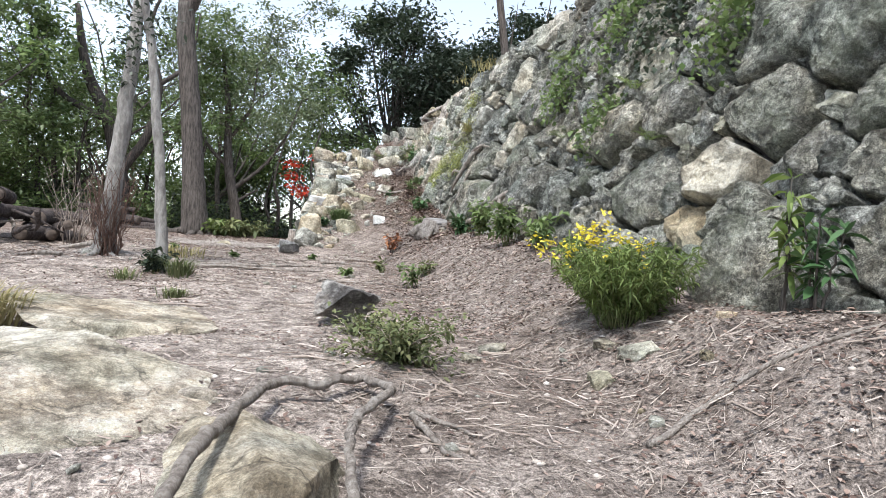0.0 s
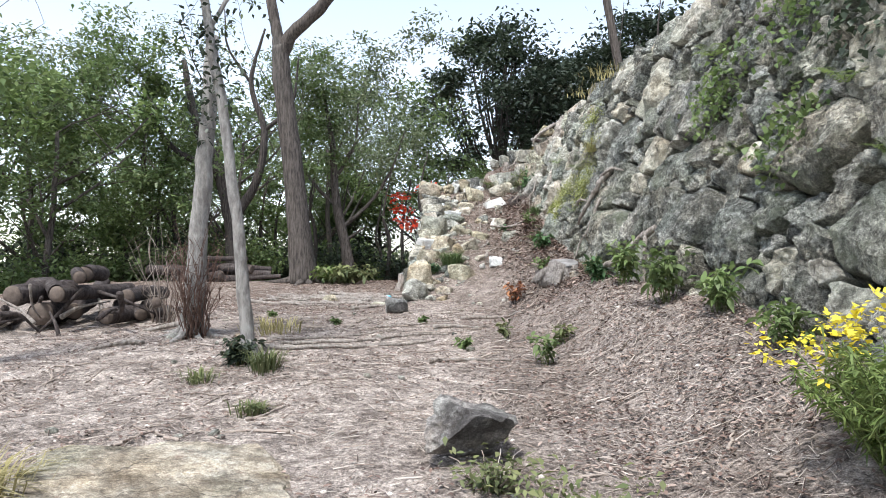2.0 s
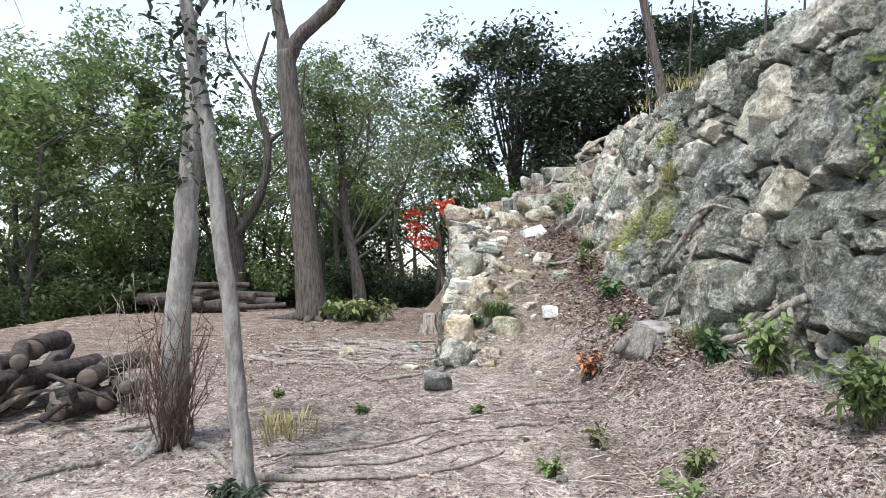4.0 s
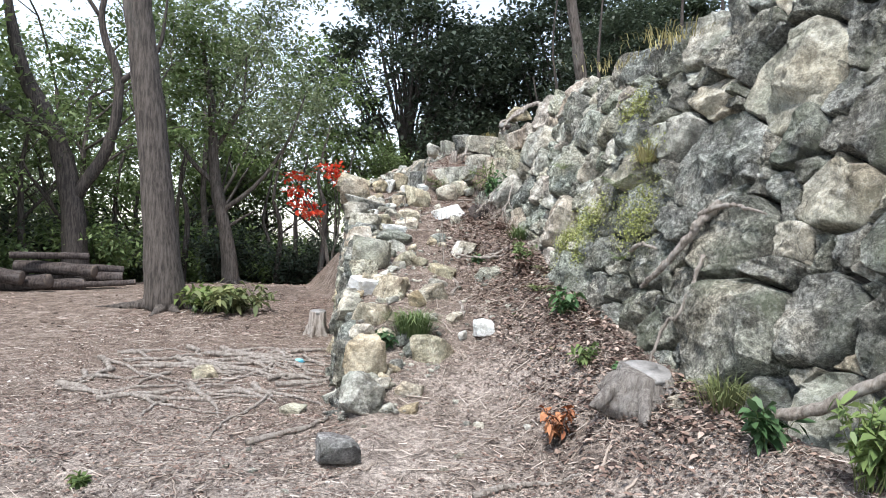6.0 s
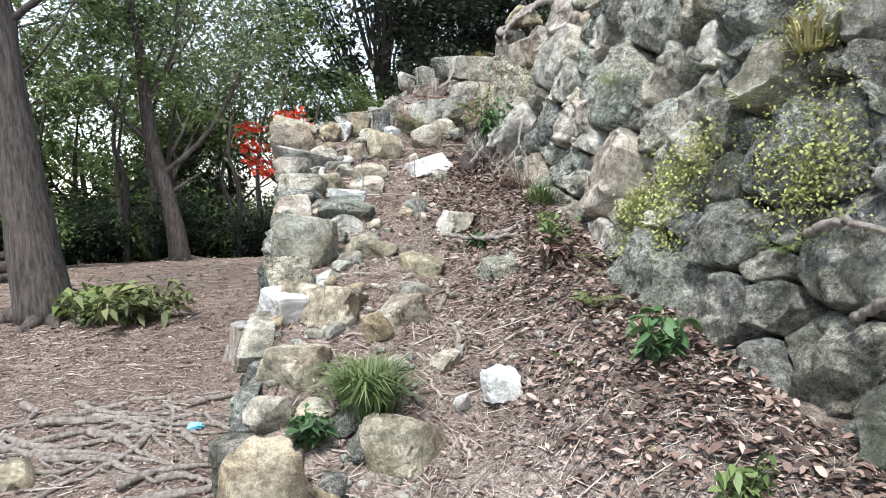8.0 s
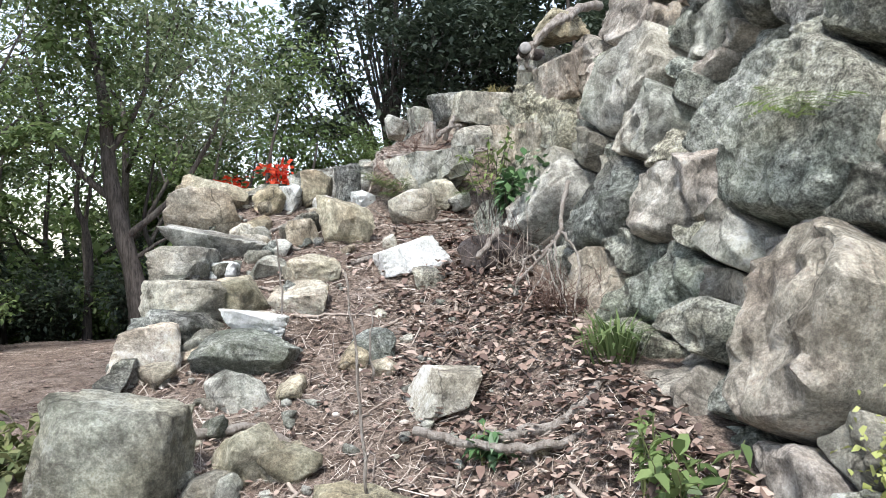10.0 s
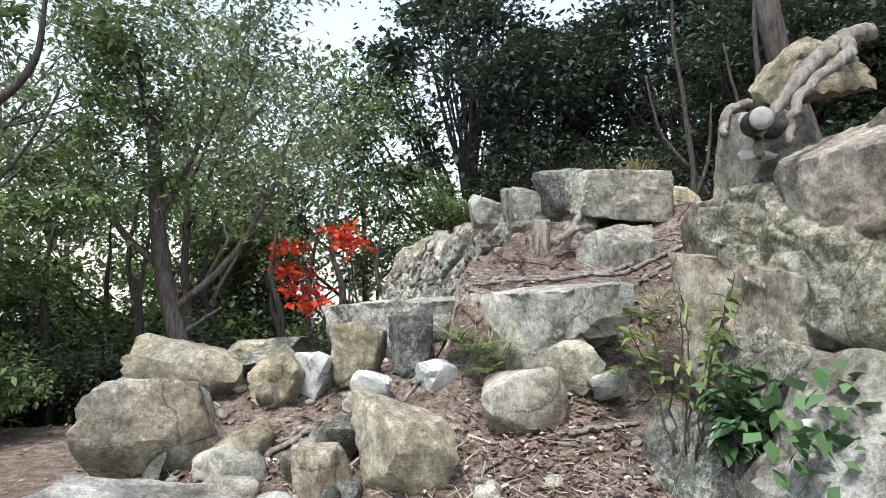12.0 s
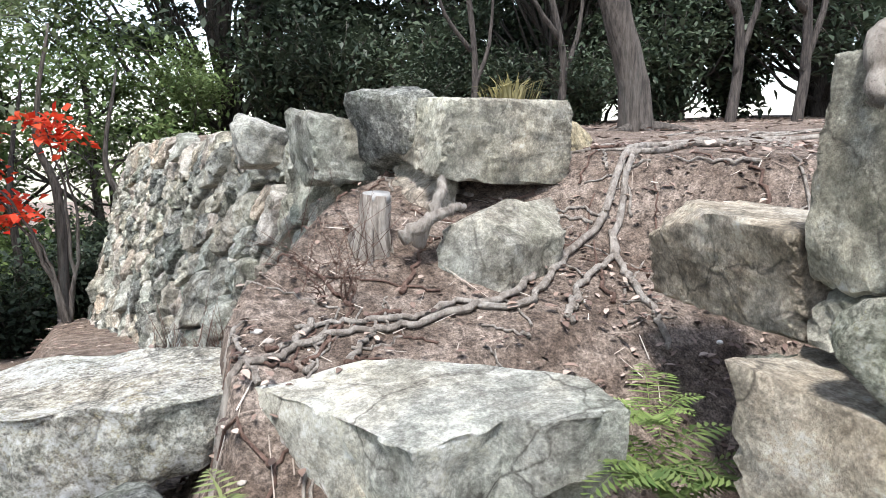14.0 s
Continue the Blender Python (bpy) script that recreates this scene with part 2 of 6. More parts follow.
PEBBLE = speckled("pebble", [(0, (0.26, 0.22, 0.19)), (0.6, (0.45, 0.4, 0.35)), (1, (0.66, 0.62, 0.57))], 20)
RUSTY = speckled("rusty_dead_leaf", [(0, (0.22, 0.08, 0.04)), (1, (0.42, 0.2, 0.1))], 30)
LEAF = leaf_material("mid_green_leaf", (0.085, 0.135, 0.05), (0.2, 0.26, 0.11), 0.45, 0.35)
OLIVE = leaf_material("olive_leaf", (0.1, 0.135, 0.075), (0.22, 0.255, 0.15), 0.45, 0.35)
DARKL = leaf_material("dark_evergreen_leaf", (0.026, 0.04, 0.028), (0.07, 0.09, 0.06), 0.45, 0.2)
FRESH = leaf_material("fresh_green_leaf", (0.11, 0.17, 0.05), (0.24, 0.3, 0.11), 0.45, 0.35)
FERNM = leaf_material("fern_leaf", (0.08, 0.13, 0.04), (0.19, 0.24, 0.085), 0.5, 0.3)
GLOSSY = leaf_material("glossy_green_leaf", (0.05, 0.11, 0.045), (0.1, 0.17, 0.08), 0.3, 0.15)
SCRUB = leaf_material("grey_green_scrub_leaf", (0.1, 0.13, 0.055), (0.2, 0.21, 0.1), 0.6, 0.25)
STRAWG = leaf_material("dry_grass", (0.26, 0.23, 0.1), (0.42, 0.37, 0.2), 0.7, 0.25)
RED = leaf_material("red_maple_leaf", (0.62, 0.035, 0.02), (0.8, 0.12, 0.05), 0.5, 0.4)
YELLOW = leaf_material("yellow_flower", (0.62, 0.47, 0.04), (0.76, 0.64, 0.1), 0.6, 0.3)
MOSSY = leaf_material("yellow_green_creeper_leaf", (0.22, 0.25, 0.08), (0.38, 0.39, 0.17), 0.6, 0.2)
BLUE = speckled("crumpled_blue_wrapper", [(0, (0.1, 0.5, 0.68)), (1, (0.3, 0.68, 0.8))], 40, 0.35)


# ---- lie of the land ----
def bend(v, xs, ys):
    return np.interp(v, xs, ys)


def soft_step(v):
    v = np.clip(v, 0, 1)
    return v * v * (3 - 2 * v)


def wall_foot(y):
    return bend(y, [-3, 1, 2, 4, 5.3, 6.2, 7.4, 9.2, 10.3, 11.5, 12.5], [-0.3, 0.02, -0.03, 0.28, 0.33, 0.42, 0.55, 1.05, 1.32, 1.62, 1.85])


def wall_x(y, z):
    return 3.057 - 0.169 * y + 0.362 * z


def terrace(y):
    return bend(y, [-3, -1.5, 0.4, 2, 3.4, 4.3, 5.6, 7, 9.5, 13, 17, 21, 25, 40, 90, 400], [-1.6, -1.25, -0.52, -0.38, -0.31, -0.2, -0.12, 0, 0, 0.18, 0.1, -0.1, -1.0, -6, -25, -30])


def ramp_z(y):
    return bend(y, [6.8, 7.6, 8.4, 9.1, 10, 10.8, 11.4, 12, 12.2, 12.4, 12.5, 12.65, 12.8, 13.1, 13.3, 13.6, 14, 18, 30], [0, 0.08, 0.38, 0.68, 0.97, 1.27, 1.48, 1.68, 1.78, 1.88, 1.98, 2.12, 2.26, 2.36, 2.47, 2.61, 2.68, 2.75, 2.9])


def ramp_left(y):
    return bend(y, [7, 8, 12.4, 12.95, 13.1, 13.5, 13.8, 15, 19, 21, 23, 40], [0.1, 0.02, -0.1, 0.4, 1.0, 1.35, 1.62, 1.6, 0.85, 0.6, 3.5, 4])


def smooth_noise(x, y, s, seed):
    """Soft value noise for arrays."""
    x, y = np.asarray(x, float) * s + seed * 17.3, np.asarray(y, float) * s + seed * 9.1
    xi, yi = np.floor(x), np.floor(y)
    xf, yf = soft_step(x - xi), soft_step(y - yi)

    def h(a, b):
        v = np.sin(a * 127.1 + b * 311.7 + seed * 74.7) * 43758.5453
        return v - np.floor(v)

    return (h(xi, yi) * (1 - xf) + h(xi + 1, yi) * xf) * (1 - yf) + (h(xi, yi + 1) * (1 - xf) + h(xi + 1, yi + 1) * xf) * yf - 0.5


def ground(x, y, fine=True):
    x, y = np.asarray(x, float), np.asarray(y, float)
    low = terrace(y) - 0.03 * np.clip(-x - 1, 0, 30) * soft_step((y - 10) / 8) * 0.5
    low = low - 0.35 * np.clip(-x - 7, 0, 40)
    foot = wall_foot(y)
    xw = wall_x(y, foot)
    # ramp and bank against the wall
    mid = np.where(y > 6.8, ramp_z(y), low)
    mid = np.where(y > 12.35, np.minimum(mid, 1.94 + 0.9 * soft_step((x - 0.98) / 0.25)), mid)
    reach = bend(y, [8.2, 9.6], [1.1, 0.68])
    rise = soft_step((x - (xw - reach)) / reach)
    bank = mid + (np.maximum(foot, mid) - mid) * rise
    xl = ramp_left(y)
    on = soft_step((x - xl + 0.1) / 0.2)
    # ledge below the far wall
    ledge = bend(y, [12.7, 12.95, 13.6, 15, 19, 22, 30], [1.7, 1.88, 1.8, 1.5, 0.75, 0.2, -2])
    edge = bend(y, [13, 14, 16, 19, 22], [0.4, 0.25, 0.1, -0.4, -0.8])
    fall = low + np.maximum(ledge - low, 0) * soft_step((x - edge + 0.5) / 0.6)
    low = np.where(y > 12.7, fall, low)
    z = low + (bank - low) * np.where(y > 6.8, on, 1)
    # platform behind the great wall
    top = bend(y, [-3, 7, 11, 12.2, 14, 30], [3.3, 3.05, 2.95, 2.7, 2.68, 2.9]) + 0.03 * np.clip(x - 3, 0, 20)
    xt = wall_x(y, 2.7) + 0.36
    behind = np.where(y < 12.3, soft_step((x - xt + 0.15) / 0.3), soft_step((x - bend(y, [12.3, 13.4, 14], [2.9, 2.0, 1.6])) / 0.5))
    z = np.where(x > xw - 0.2, np.maximum(z, z + (top - z) * behind), z)
    if fine:
        z = z + 0.05 * smooth_noise(x, y, 1.3, 1) + 0.028 * smooth_noise(x, y, 4.1, 2) + 0.014 * smooth_noise(x, y, 11, 3)
    return z


def gz(x, y):
    return float(ground(x, y))


# ---- mesh helpers ----
def mesh(name, verts, faces, mat, smooth=True, crease=0):
    me = bpy.data.meshes.new(name)
    me.from_pydata([tuple(v) for v in verts], [], [tuple(f) for f in faces])
    me.materials.append(mat)
    if smooth:
        me.polygons.foreach_set("use_smooth", [True] * len(me.polygons))
    me.update()
    if crease:
        me.set_sharp_from_angle(angle=radians(crease))
    return me


def quads(name, corners, mat):
    """One mesh of many loose leaves; corners: n x k x 3."""
    corners = np.asarray(corners, np.float32)
    n, k = corners.shape[:2]
    me = bpy.data.meshes.new(name)
    me.vertices.add(k * n)
    me.vertices.foreach_set("co", corners.ravel())
    me.loops.add(k * n)
    me.loops.foreach_set("vertex_index", np.arange(k * n, dtype=np.int32))
    me.polygons.add(n)
    me.polygons.foreach_set("loop_start", np.arange(0, k * n, k, dtype=np.int32))
    me.materials.append(mat)
    me.update(calc_edges=True)
    return me


def leaves(centres, size, rng, wide=0.5, droop=0.3, oval=False):
    """Bent leaves at the given places, turned at random: diamonds, or pointed ovals for what stands near."""
    c = np.asarray(centres, float)
    n = len(c)
    a = rng.uniform(0, 2 * np.pi, n)
    tilt = rng.normal(-droop, 0.5, n)
    along = np.stack([np.cos(a) * np.cos(tilt), np.sin(a) * np.cos(tilt), np.sin(tilt)], 1)
    side = np.stack([-np.sin(a), np.cos(a), rng.normal(0, 0.45, n)], 1)
    side /= np.linalg.norm(side, axis=1)[:, None]
    s = (size * rng.uniform(0.55, 1.4, n))[:, None]
    w = s * wide * 0.5
    fold = np.stack([np.zeros(n), np.zeros(n), rng.uniform(0.02, 0.2, n) * s[:, 0]], 1)
    if not oval:
        return np.stack([c, c + along * s * 0.45 + side * w + fold, c + along * s, c + along * s * 0.45 - side * w + fold], 1)
    dip = np.stack([np.zeros(n), np.zeros(n), -rng.uniform(0.0, 0.25, n) * s[:, 0]], 1)
    return np.stack([c, c + along * s * 0.28 + side * w * 0.85 + fold, c + along * s * 0.66 + side * w * 0.8 + fold, c + along * s + dip, c + along * s * 0.66 - side * w * 0.8 + fold, c + along * s * 0.28 - side * w * 0.85 + fold], 1)


def tubes(lines, sides=6):
    """Vertices and faces of round bars along polylines: (points, radii)."""
    V, F = [], []
    for pts, rad in lines:
        pts = np.asarray(pts, float)
        n = len(pts)
        d = np.gradient(pts, axis=0)
        d /= np.linalg.norm(d, axis=1)[:, None] + 1e-9
        ref = np.array([0.0, 0.0, 1.0]) if abs(d[:, 2]).mean() < 0.8 else np.array([1.0, 0.0, 0.0])
        u = np.cross(d, ref)
        u /= np.linalg.norm(u, axis=1)[:, None] + 1e-9
        v = np.cross(d, u)
        base = len(V)
        for k in range(n):
            for j in range(sides):
                a = 2 * math.pi * j / sides
                V.append(pts[k] + rad[k] * (math.cos(a) * u[k] + math.sin(a) * v[k]))
        for k in range(n - 1):
            for j in range(sides):
                q = (j + 1) % sides
                F.append((base + k * sides + j, base + k * sides + q, base + (k + 1) * sides + q, base + (k + 1) * sides + j))
        F.append(tuple(base + j for j in range(sides))[::-1])
        F.append(tuple(base + (n - 1) * sides + j for j in range(sides)))
    return V, F


def curve_through(ctrl, steps, rng=None, wobble=0.0):
    """Catmull-Rom points through a few control points."""
    c = np.asarray(ctrl, float)
    c = np.vstack([2 * c[0] - c[1], c, 2 * c[-1] - c[-2]])
    out = []
    for i in range(1, len(c) - 2):
        for t in np.linspace(0, 1, steps, endpoint=False):
            out.append(0.5 * (2 * c[i] + (c[i + 1] - c[i - 1]) * t + (2 * c[i - 1] - 5 * c[i] + 4 * c[i + 1] - c[i + 2]) * t * t + (3 * c[i] - c[i - 1] - 3 * c[i + 1] + c[i + 2]) * t ** 3))
    out.append(c[-2])
    out = np.array(out)
    if rng is not None:
        out[1:-1] += rng.normal(0, wobble, out[1:-1].shape)
    return out


ICO = {}
for level in (1, 2, 3, 4, 5):
    bm = bmesh.new()
    bmesh.ops.create_icosphere(bm, subdivisions=level, radius=1)
    ICO[level] = (np.array([v.co[:] for v in bm.verts]), [tuple(v.index for v in f.verts) for f in bm.faces])
    bm.free()


def lump(rng, size, level=3, square=0.64, planes=9, rough=0.05, jag=0.24):
    """A broken stone: a ball cut by the planes of a rough box and by chance planes, its edges worn."""
    d, faces = ICO[level]
    normals = [np.array(v, float) for v in ((1, 0, 0), (-1, 0, 0), (0, 1, 0), (0, -1, 0), (0, 0, 1), (0, 0, -1))]
    dists = [square * rng.uniform(0.85, 1.05) for _ in normals]
    normals = [n + rng.normal(0, jag, 3) for n in normals]
    for _ in range(planes):
        normals.append(rng.normal(0, 1, 3))
        dists.append(rng.uniform(0.66, 0.94))
    normals = np.array([n / np.linalg.norm(n) for n in normals])
    reach = np.maximum(d @ normals.T, 1e-3) / np.array(dists)
    p = 170
    r = 1 / (np.sum(reach ** p, axis=1)) ** (1 / p)
    v = d * r[:, None]
    off = rng.uniform(0, 50, 3)
    for s, a in ((1.7, rough * 0.7), (3.9, rough * 0.8), (8.5, rough * 0.7), (19.0, rough * 0.45)):
        v = v * (1 + a * np.array([(1 - 2.2 * abs(noise.noise(Vector(q * s + off)))) if s < 9 else noise.noise(Vector(q * s + off)) for q in v])[:, None])
    return v * np.asarray(size) / 2 / square, faces


def boulder(name, x, y, z, size, turn, seed, mat, label, level=4, tilt=(0, 0), planes=9, rough=0.06, square=0.64, group="", cat="stone", jag=0.24):
    rng = np.random.default_rng(seed)
    v, f = lump(rng, size, level, square, planes, rough, jag)
    low, high = v.min(0), v.max(0)
    v = (v - (low + high) / 2) * np.asarray(size) / (high - low)
    ob = new(name, mesh(name, v, f, mat, True, 32))
    ob.matrix_world = pose(x, y, z, tilt[0], tilt[1], turn)
    return tagged(ob, label, cat, group)


# ---- ground: one sheet out to the horizon ----
def axis(stops):
    out = []
    for a, b, step in stops:
        out += list(np.arange(a, b, step))
    return np.array(out + [stops[-1][1]])


gx = axis([(-500, -60, 55), (-60, -14, 4), (-14, -4, 0.5), (-4, -1.5, 0.12), (-1.5, 3.6, 0.055), (3.6, 8, 0.3), (8, 60, 4), (60, 500, 55)])
gy = axis([(-400, -40, 45), (-40, -4, 3), (-4, -0.5, 0.2), (-0.5, 14, 0.055), (14, 24, 0.25), (24, 60, 2), (60, 600, 60)])
GX, GY = np.meshgrid(gx, gy)
GZ = ground(GX, GY)
verts = np.stack([GX, GY, GZ], -1).reshape(-1, 3)
nx, ny = len(gx), len(gy)
idx = np.arange(nx * ny).reshape(ny, nx)
cells = np.stack([idx[:-1, :-1], idx[:-1, 1:], idx[1:, 1:], idx[1:, :-1]], -1).reshape(-1, 4)
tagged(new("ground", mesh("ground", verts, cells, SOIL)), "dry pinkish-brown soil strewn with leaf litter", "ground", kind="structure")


# ---- loose stones of the ramp, head of the ramp and terrace ----
GREY_L, PALE_L, TAN_L = "grey angular rubble stone bedded in the ramp", "pale broken rubble stone lying on the ramp", "tan squared rubble stone set in the ramp edge"
RAMP_LOW = [  # x, y of the face, foot, top, width, depth, turn, stone
    (0.12, 7.69, 0.05, 0.36, 0.32, 0.3, 20, 1), (0.15, 8.08, 0.2, 0.57, 0.31, 0.22, 12, 3), (0.13, 8.55, 0.4, 0.59, 0.2, 0.2, 10, 2), (0.25, 8.8, 0.48, 0.73, 0.37, 0.3, 24, 2), (0.34, 9.24, 0.66, 0.95, 0.4, 0.3, -12, 2), (0.75, 9.18, 0.66, 0.87, 0.33, 0.26, 10, 2), (0.68, 8.3, 0.28, 0.53, 0.32, 0.28, -28, 3),
    (0.48, 7.89, 0.13, 0.27, 0.2, 0.15, -10, 2), (0.92, 8.84, 0.52, 0.67, 0.15, 0.14, 30, 1), (0.14, 9.62, 0.8, 1.06, 0.25, 0.3, 14, 5), (0.2, 9.3, 0.7, 0.92, 0.3, 0.28, 22, 4), (0.34, 9.65, 0.8, 0.97, 0.13, 0.14, 35, 4), (0.48, 9.5, 0.76, 0.9, 0.19, 0.16, -18, 3), (0.92, 9.76, 0.82, 1.03, 0.3, 0.24, -20, 3), (0.86, 9.5, 0.76, 0.9, 0.16, 0.15, 25, 1), (1.51, 9.86, 0.86, 1.01, 0.14, 0.12, 5, 2),
]
RAMP_MID = [
    (0.24, 9.95, 0.88, 1.31, 0.43, 0.26, 8, 1), (0.58, 10.06, 0.95, 1.14, 0.25, 0.22, 12, 3), (0.5, 10.42, 1.08, 1.25, 0.19, 0.18, 30, 1), (1.5, 9.56, 0.74, 1.05, 0.48, 0.4, 14, 5), (0.1, 10.64, 1.14, 1.38, 0.29, 0.28, 6, 2), (0.22, 10.86, 1.25, 1.42, 0.36, 0.24, -4, 0), (0.5, 10.63, 1.16, 1.36, 0.39, 0.26, -8, 0), (0.5, 10.84, 1.3, 1.42, 0.31, 0.16, -22, 4), (0.17, 11.0, 1.33, 1.55, 0.37, 0.28, 8, 1), (0.39, 11.09, 1.33, 1.54, 0.22, 0.2, -30, 3), (0.67, 11.11, 1.34, 1.52, 0.28, 0.24, -14, 2),
    (0.08, 11.42, 1.46, 1.68, 0.34, 0.28, 10, 1), (0.26, 11.47, 1.47, 1.6, 0.19, 0.14, -25, 4), (0.48, 11.48, 1.47, 1.62, 0.2, 0.16, 18, 1), (0.72, 11.41, 1.45, 1.62, 0.26, 0.2, 12, 2), (0.18, 11.7, 1.56, 1.79, 0.54, 0.34, 4, 1), (0.99, 10.71, 1.16, 1.34, 0.19, 0.2, 20, 0), (1.03, 10.6, 1.14, 1.24, 0.1, 0.1, 0, 2), (1.28, 11.28, 1.4, 1.56, 0.16, 0.14, -32, 0),
]
RAMP_HIGH = [
    (0.06, 12.05, 1.66, 2.0, 0.48, 0.32, 14, 2), (0.03, 12.42, 1.82, 2.1, 0.44, 0.34, -6, 3), (0.39, 12.35, 1.83, 2.05, 0.22, 0.22, 16, 3), (0.53, 12.42, 1.85, 2.05, 0.19, 0.2, -24, 4), (0.68, 12.46, 1.88, 2.15, 0.26, 0.22, 20, 3), (0.89, 12.48, 1.92, 2.19, 0.18, 0.2, 38, 0), (0.74, 12.36, 1.84, 1.97, 0.16, 0.13, -25, 4), (0.99, 12.43, 1.88, 2.01, 0.18, 0.13, 28, 4), (0.86, 11.93, 1.6, 1.95, 0.33, 0.28, 10, 3), (0.63, 11.92, 1.62, 1.82, 0.16, 0.14, 34, 2), (0.57, 11.98, 1.63, 1.8, 0.16, 0.15, -28, 1), (0.64, 12.06, 1.66, 1.87, 0.17, 0.15, 22, 0), (0.35, 11.98, 1.64, 1.78, 0.16, 0.14, 40, 1), (0.2, 12.75, 1.92, 2.06, 0.3, 0.22, 8, 3), (1.12, 11.86, 1.62, 1.72, 0.09, 0.08, 0, 2), (1.6, 12.3, 1.86, 1.98, 0.13, 0.1, 20, 1),
]
RAMP_MATS = (STONE, ROUGH, SLABM, TAN, WHITE, GREENP)
for k, (x, y, low, top, w, d, turn, kind) in enumerate(RAMP_LOW + RAMP_MID + RAMP_HIGH):
    m = RAMP_MATS[kind]
    boulder("stone", x, y + 0.3 * d, (low + top) / 2, (w * 1.04, d, top - low), turn, 100 + k, m, {STONE: GREY_L, TAN: TAN_L}.get(m, PALE_L), 4 if w > 0.21 else 3, (R.uniform(-7, 7), R.uniform(-9, 9)), 11, 0.05, 0.66, group="stones of the ramp")
boulder("stone", 1.13, 8.6, 0.56, (0.18, 0.16, 0.15), 10, 301, WHITE, "small white squared stone on the ramp path", square=0.62, group="stones of the ramp")
boulder("stone", 0.95, 8.58, 0.5, (0.09, 0.05, 0.1), 30, 302, WHITE, "small bleached flat stone leaning on the path", 2, (20, 0), group="stones of the ramp")
boulder("stone", 1.22, 10.36, 1.14, (0.33, 0.3, 0.24), 5, 303, STEPM, "smooth rounded pale stone beside the ramp path", 4, planes=0, rough=0.012, square=1.3, group="stones of the ramp")
boulder("slab", 1.22, 11.6, 1.6, (0.38, 0.3, 0.2), 10, 304, WHITE, "bright white flat-topped slab on the ramp", 4, (-5, -5), 5, 0.02, 0.6, cat="slab")
# small rubble, a few shapes used again and again
RUBBLE = []
for k in range(10):
    g = np.random.default_rng(700 + k)
    v, f = lump(g, (1, g.uniform(0.6, 0.95), g.uniform(0.45, 0.75)), 3, 0.62, 9, 0.08)
    RUBBLE.append(mesh("stone", v, f, (ROUGH, STONE, ROUGH, TAN, SLABM)[k % 5]))
g = np.random.default_rng(720)
V, F = [], []
for k in range(620):
    if k % 4 < 3:
        x, y = g.uniform(0.0, 1.0) * g.uniform(0.4, 1), g.uniform(7.7, 12.9)
    elif k % 8 == 3:
        x, y = g.uniform(1.0, 1.8), g.uniform(8.2, 12.2)
    else:
        x, y = g.uniform(-1.8, 2.3), g.uniform(0.3, 7.6)
    s = g.uniform(0.05, 0.15) if k < 150 and k % 4 < 3 else g.uniform(0.02, 0.06)
    m = pose(x, y, gz(x, y) + 0.12 * s, g.uniform(-25, 25), g.uniform(-25, 25), g.uniform(0, 360)) @ Matrix.Scale(s, 4)
    if k < 150:
        ob = tagged(new("stone", RUBBLE[k % 10]), "small broken stone lying in the soil", "stone", "small rubble")
        ob.matrix_world = m
    else:
        v, f = lump(g, (1, g.uniform(0.6, 0.95), g.uniform(0.45, 0.75)), 1, 0.62, 6, 0.05)
        F += [tuple(q + len(V) for q in face) for face in f]
        V += [m @ Vector(q) for q in v]
tagged(new("rubble", mesh("rubble", V, F, ROUGH)), "small broken stone chips strewn over the soil", "rubble", kind="stuff")
# head of the ramp
def broken_slab(name, outline, seat, tilt, thick, seed, mat, label):
    """A flat-topped slab with a broken, undercut edge; outline: a few corners seen from above."""
    rng = np.random.default_rng(seed)
    c = np.array(outline, float)
    mid = c.mean(0)
    rim = []
    for a, b in zip(c, np.roll(c, -1, 0)):
        rim += [a + (b - a) * t for t in np.linspace(0, 1, 9, endpoint=False)]
    rim = np.array(rim)
    n = len(rim)
    off = rng.uniform(0, 40, 3)
    # how deep the broken face hangs below each stretch of the rim
    hang = np.array([0.85 + 0.4 * noise.noise(Vector((q[0] * 4 + off[0], q[1] * 4, off[1]))) for q in rim])
    rings = [(0.0, 0.06), (0.0, 0.3), (0.0, 0.6), (0.0, 0.88), (0.0, 0.97), (-0.02, 1.0), (-0.12, 1.005), (-0.3, 0.98), (-0.5, 0.97), (-0.7, 0.94), (-0.86, 0.88), (-0.95, 0.78), (-1.0, 0.5)]
    V, F = [], []
    for drop, scale in rings:
        for k, q in enumerate(rim):
            w = mid + (q - mid) * scale
            chip = 0.012 * noise.noise(Vector((w[0] * 22, w[1] * 22, drop * 4 + off[2]))) + 0.024 * abs(noise.noise(Vector((w[0] * 8, w[1] * 8, drop * 5 + off[0]))))
            w = w - (w - mid) / (np.linalg.norm(w - mid) + 1e-6) * chip * (1.6 if drop < 0 else 0.4)
            z = seat + (w - mid) @ np.array(tilt) + drop * thick * hang[k] + 0.012 * noise.noise(Vector((w[0] * 6, w[1] * 6, off[1]))) + 0.006 * noise.noise(Vector((w[0] * 17, w[1] * 17, off[1])))
            V.append((w[0], w[1], z))
    for r in range(len(rings) - 1):
        for j in range(n):
            q = (j + 1) % n
            F.append((r * n + j, (r + 1) * n + j, (r + 1) * n + q, r * n + q))
    F.append(tuple(range(n)))
    F.append(tuple((len(rings) - 1) * n + j for j in range(n))[::-1])
    return tagged(new(name, mesh(name, V, F, mat, True, 34)), label, "slab")


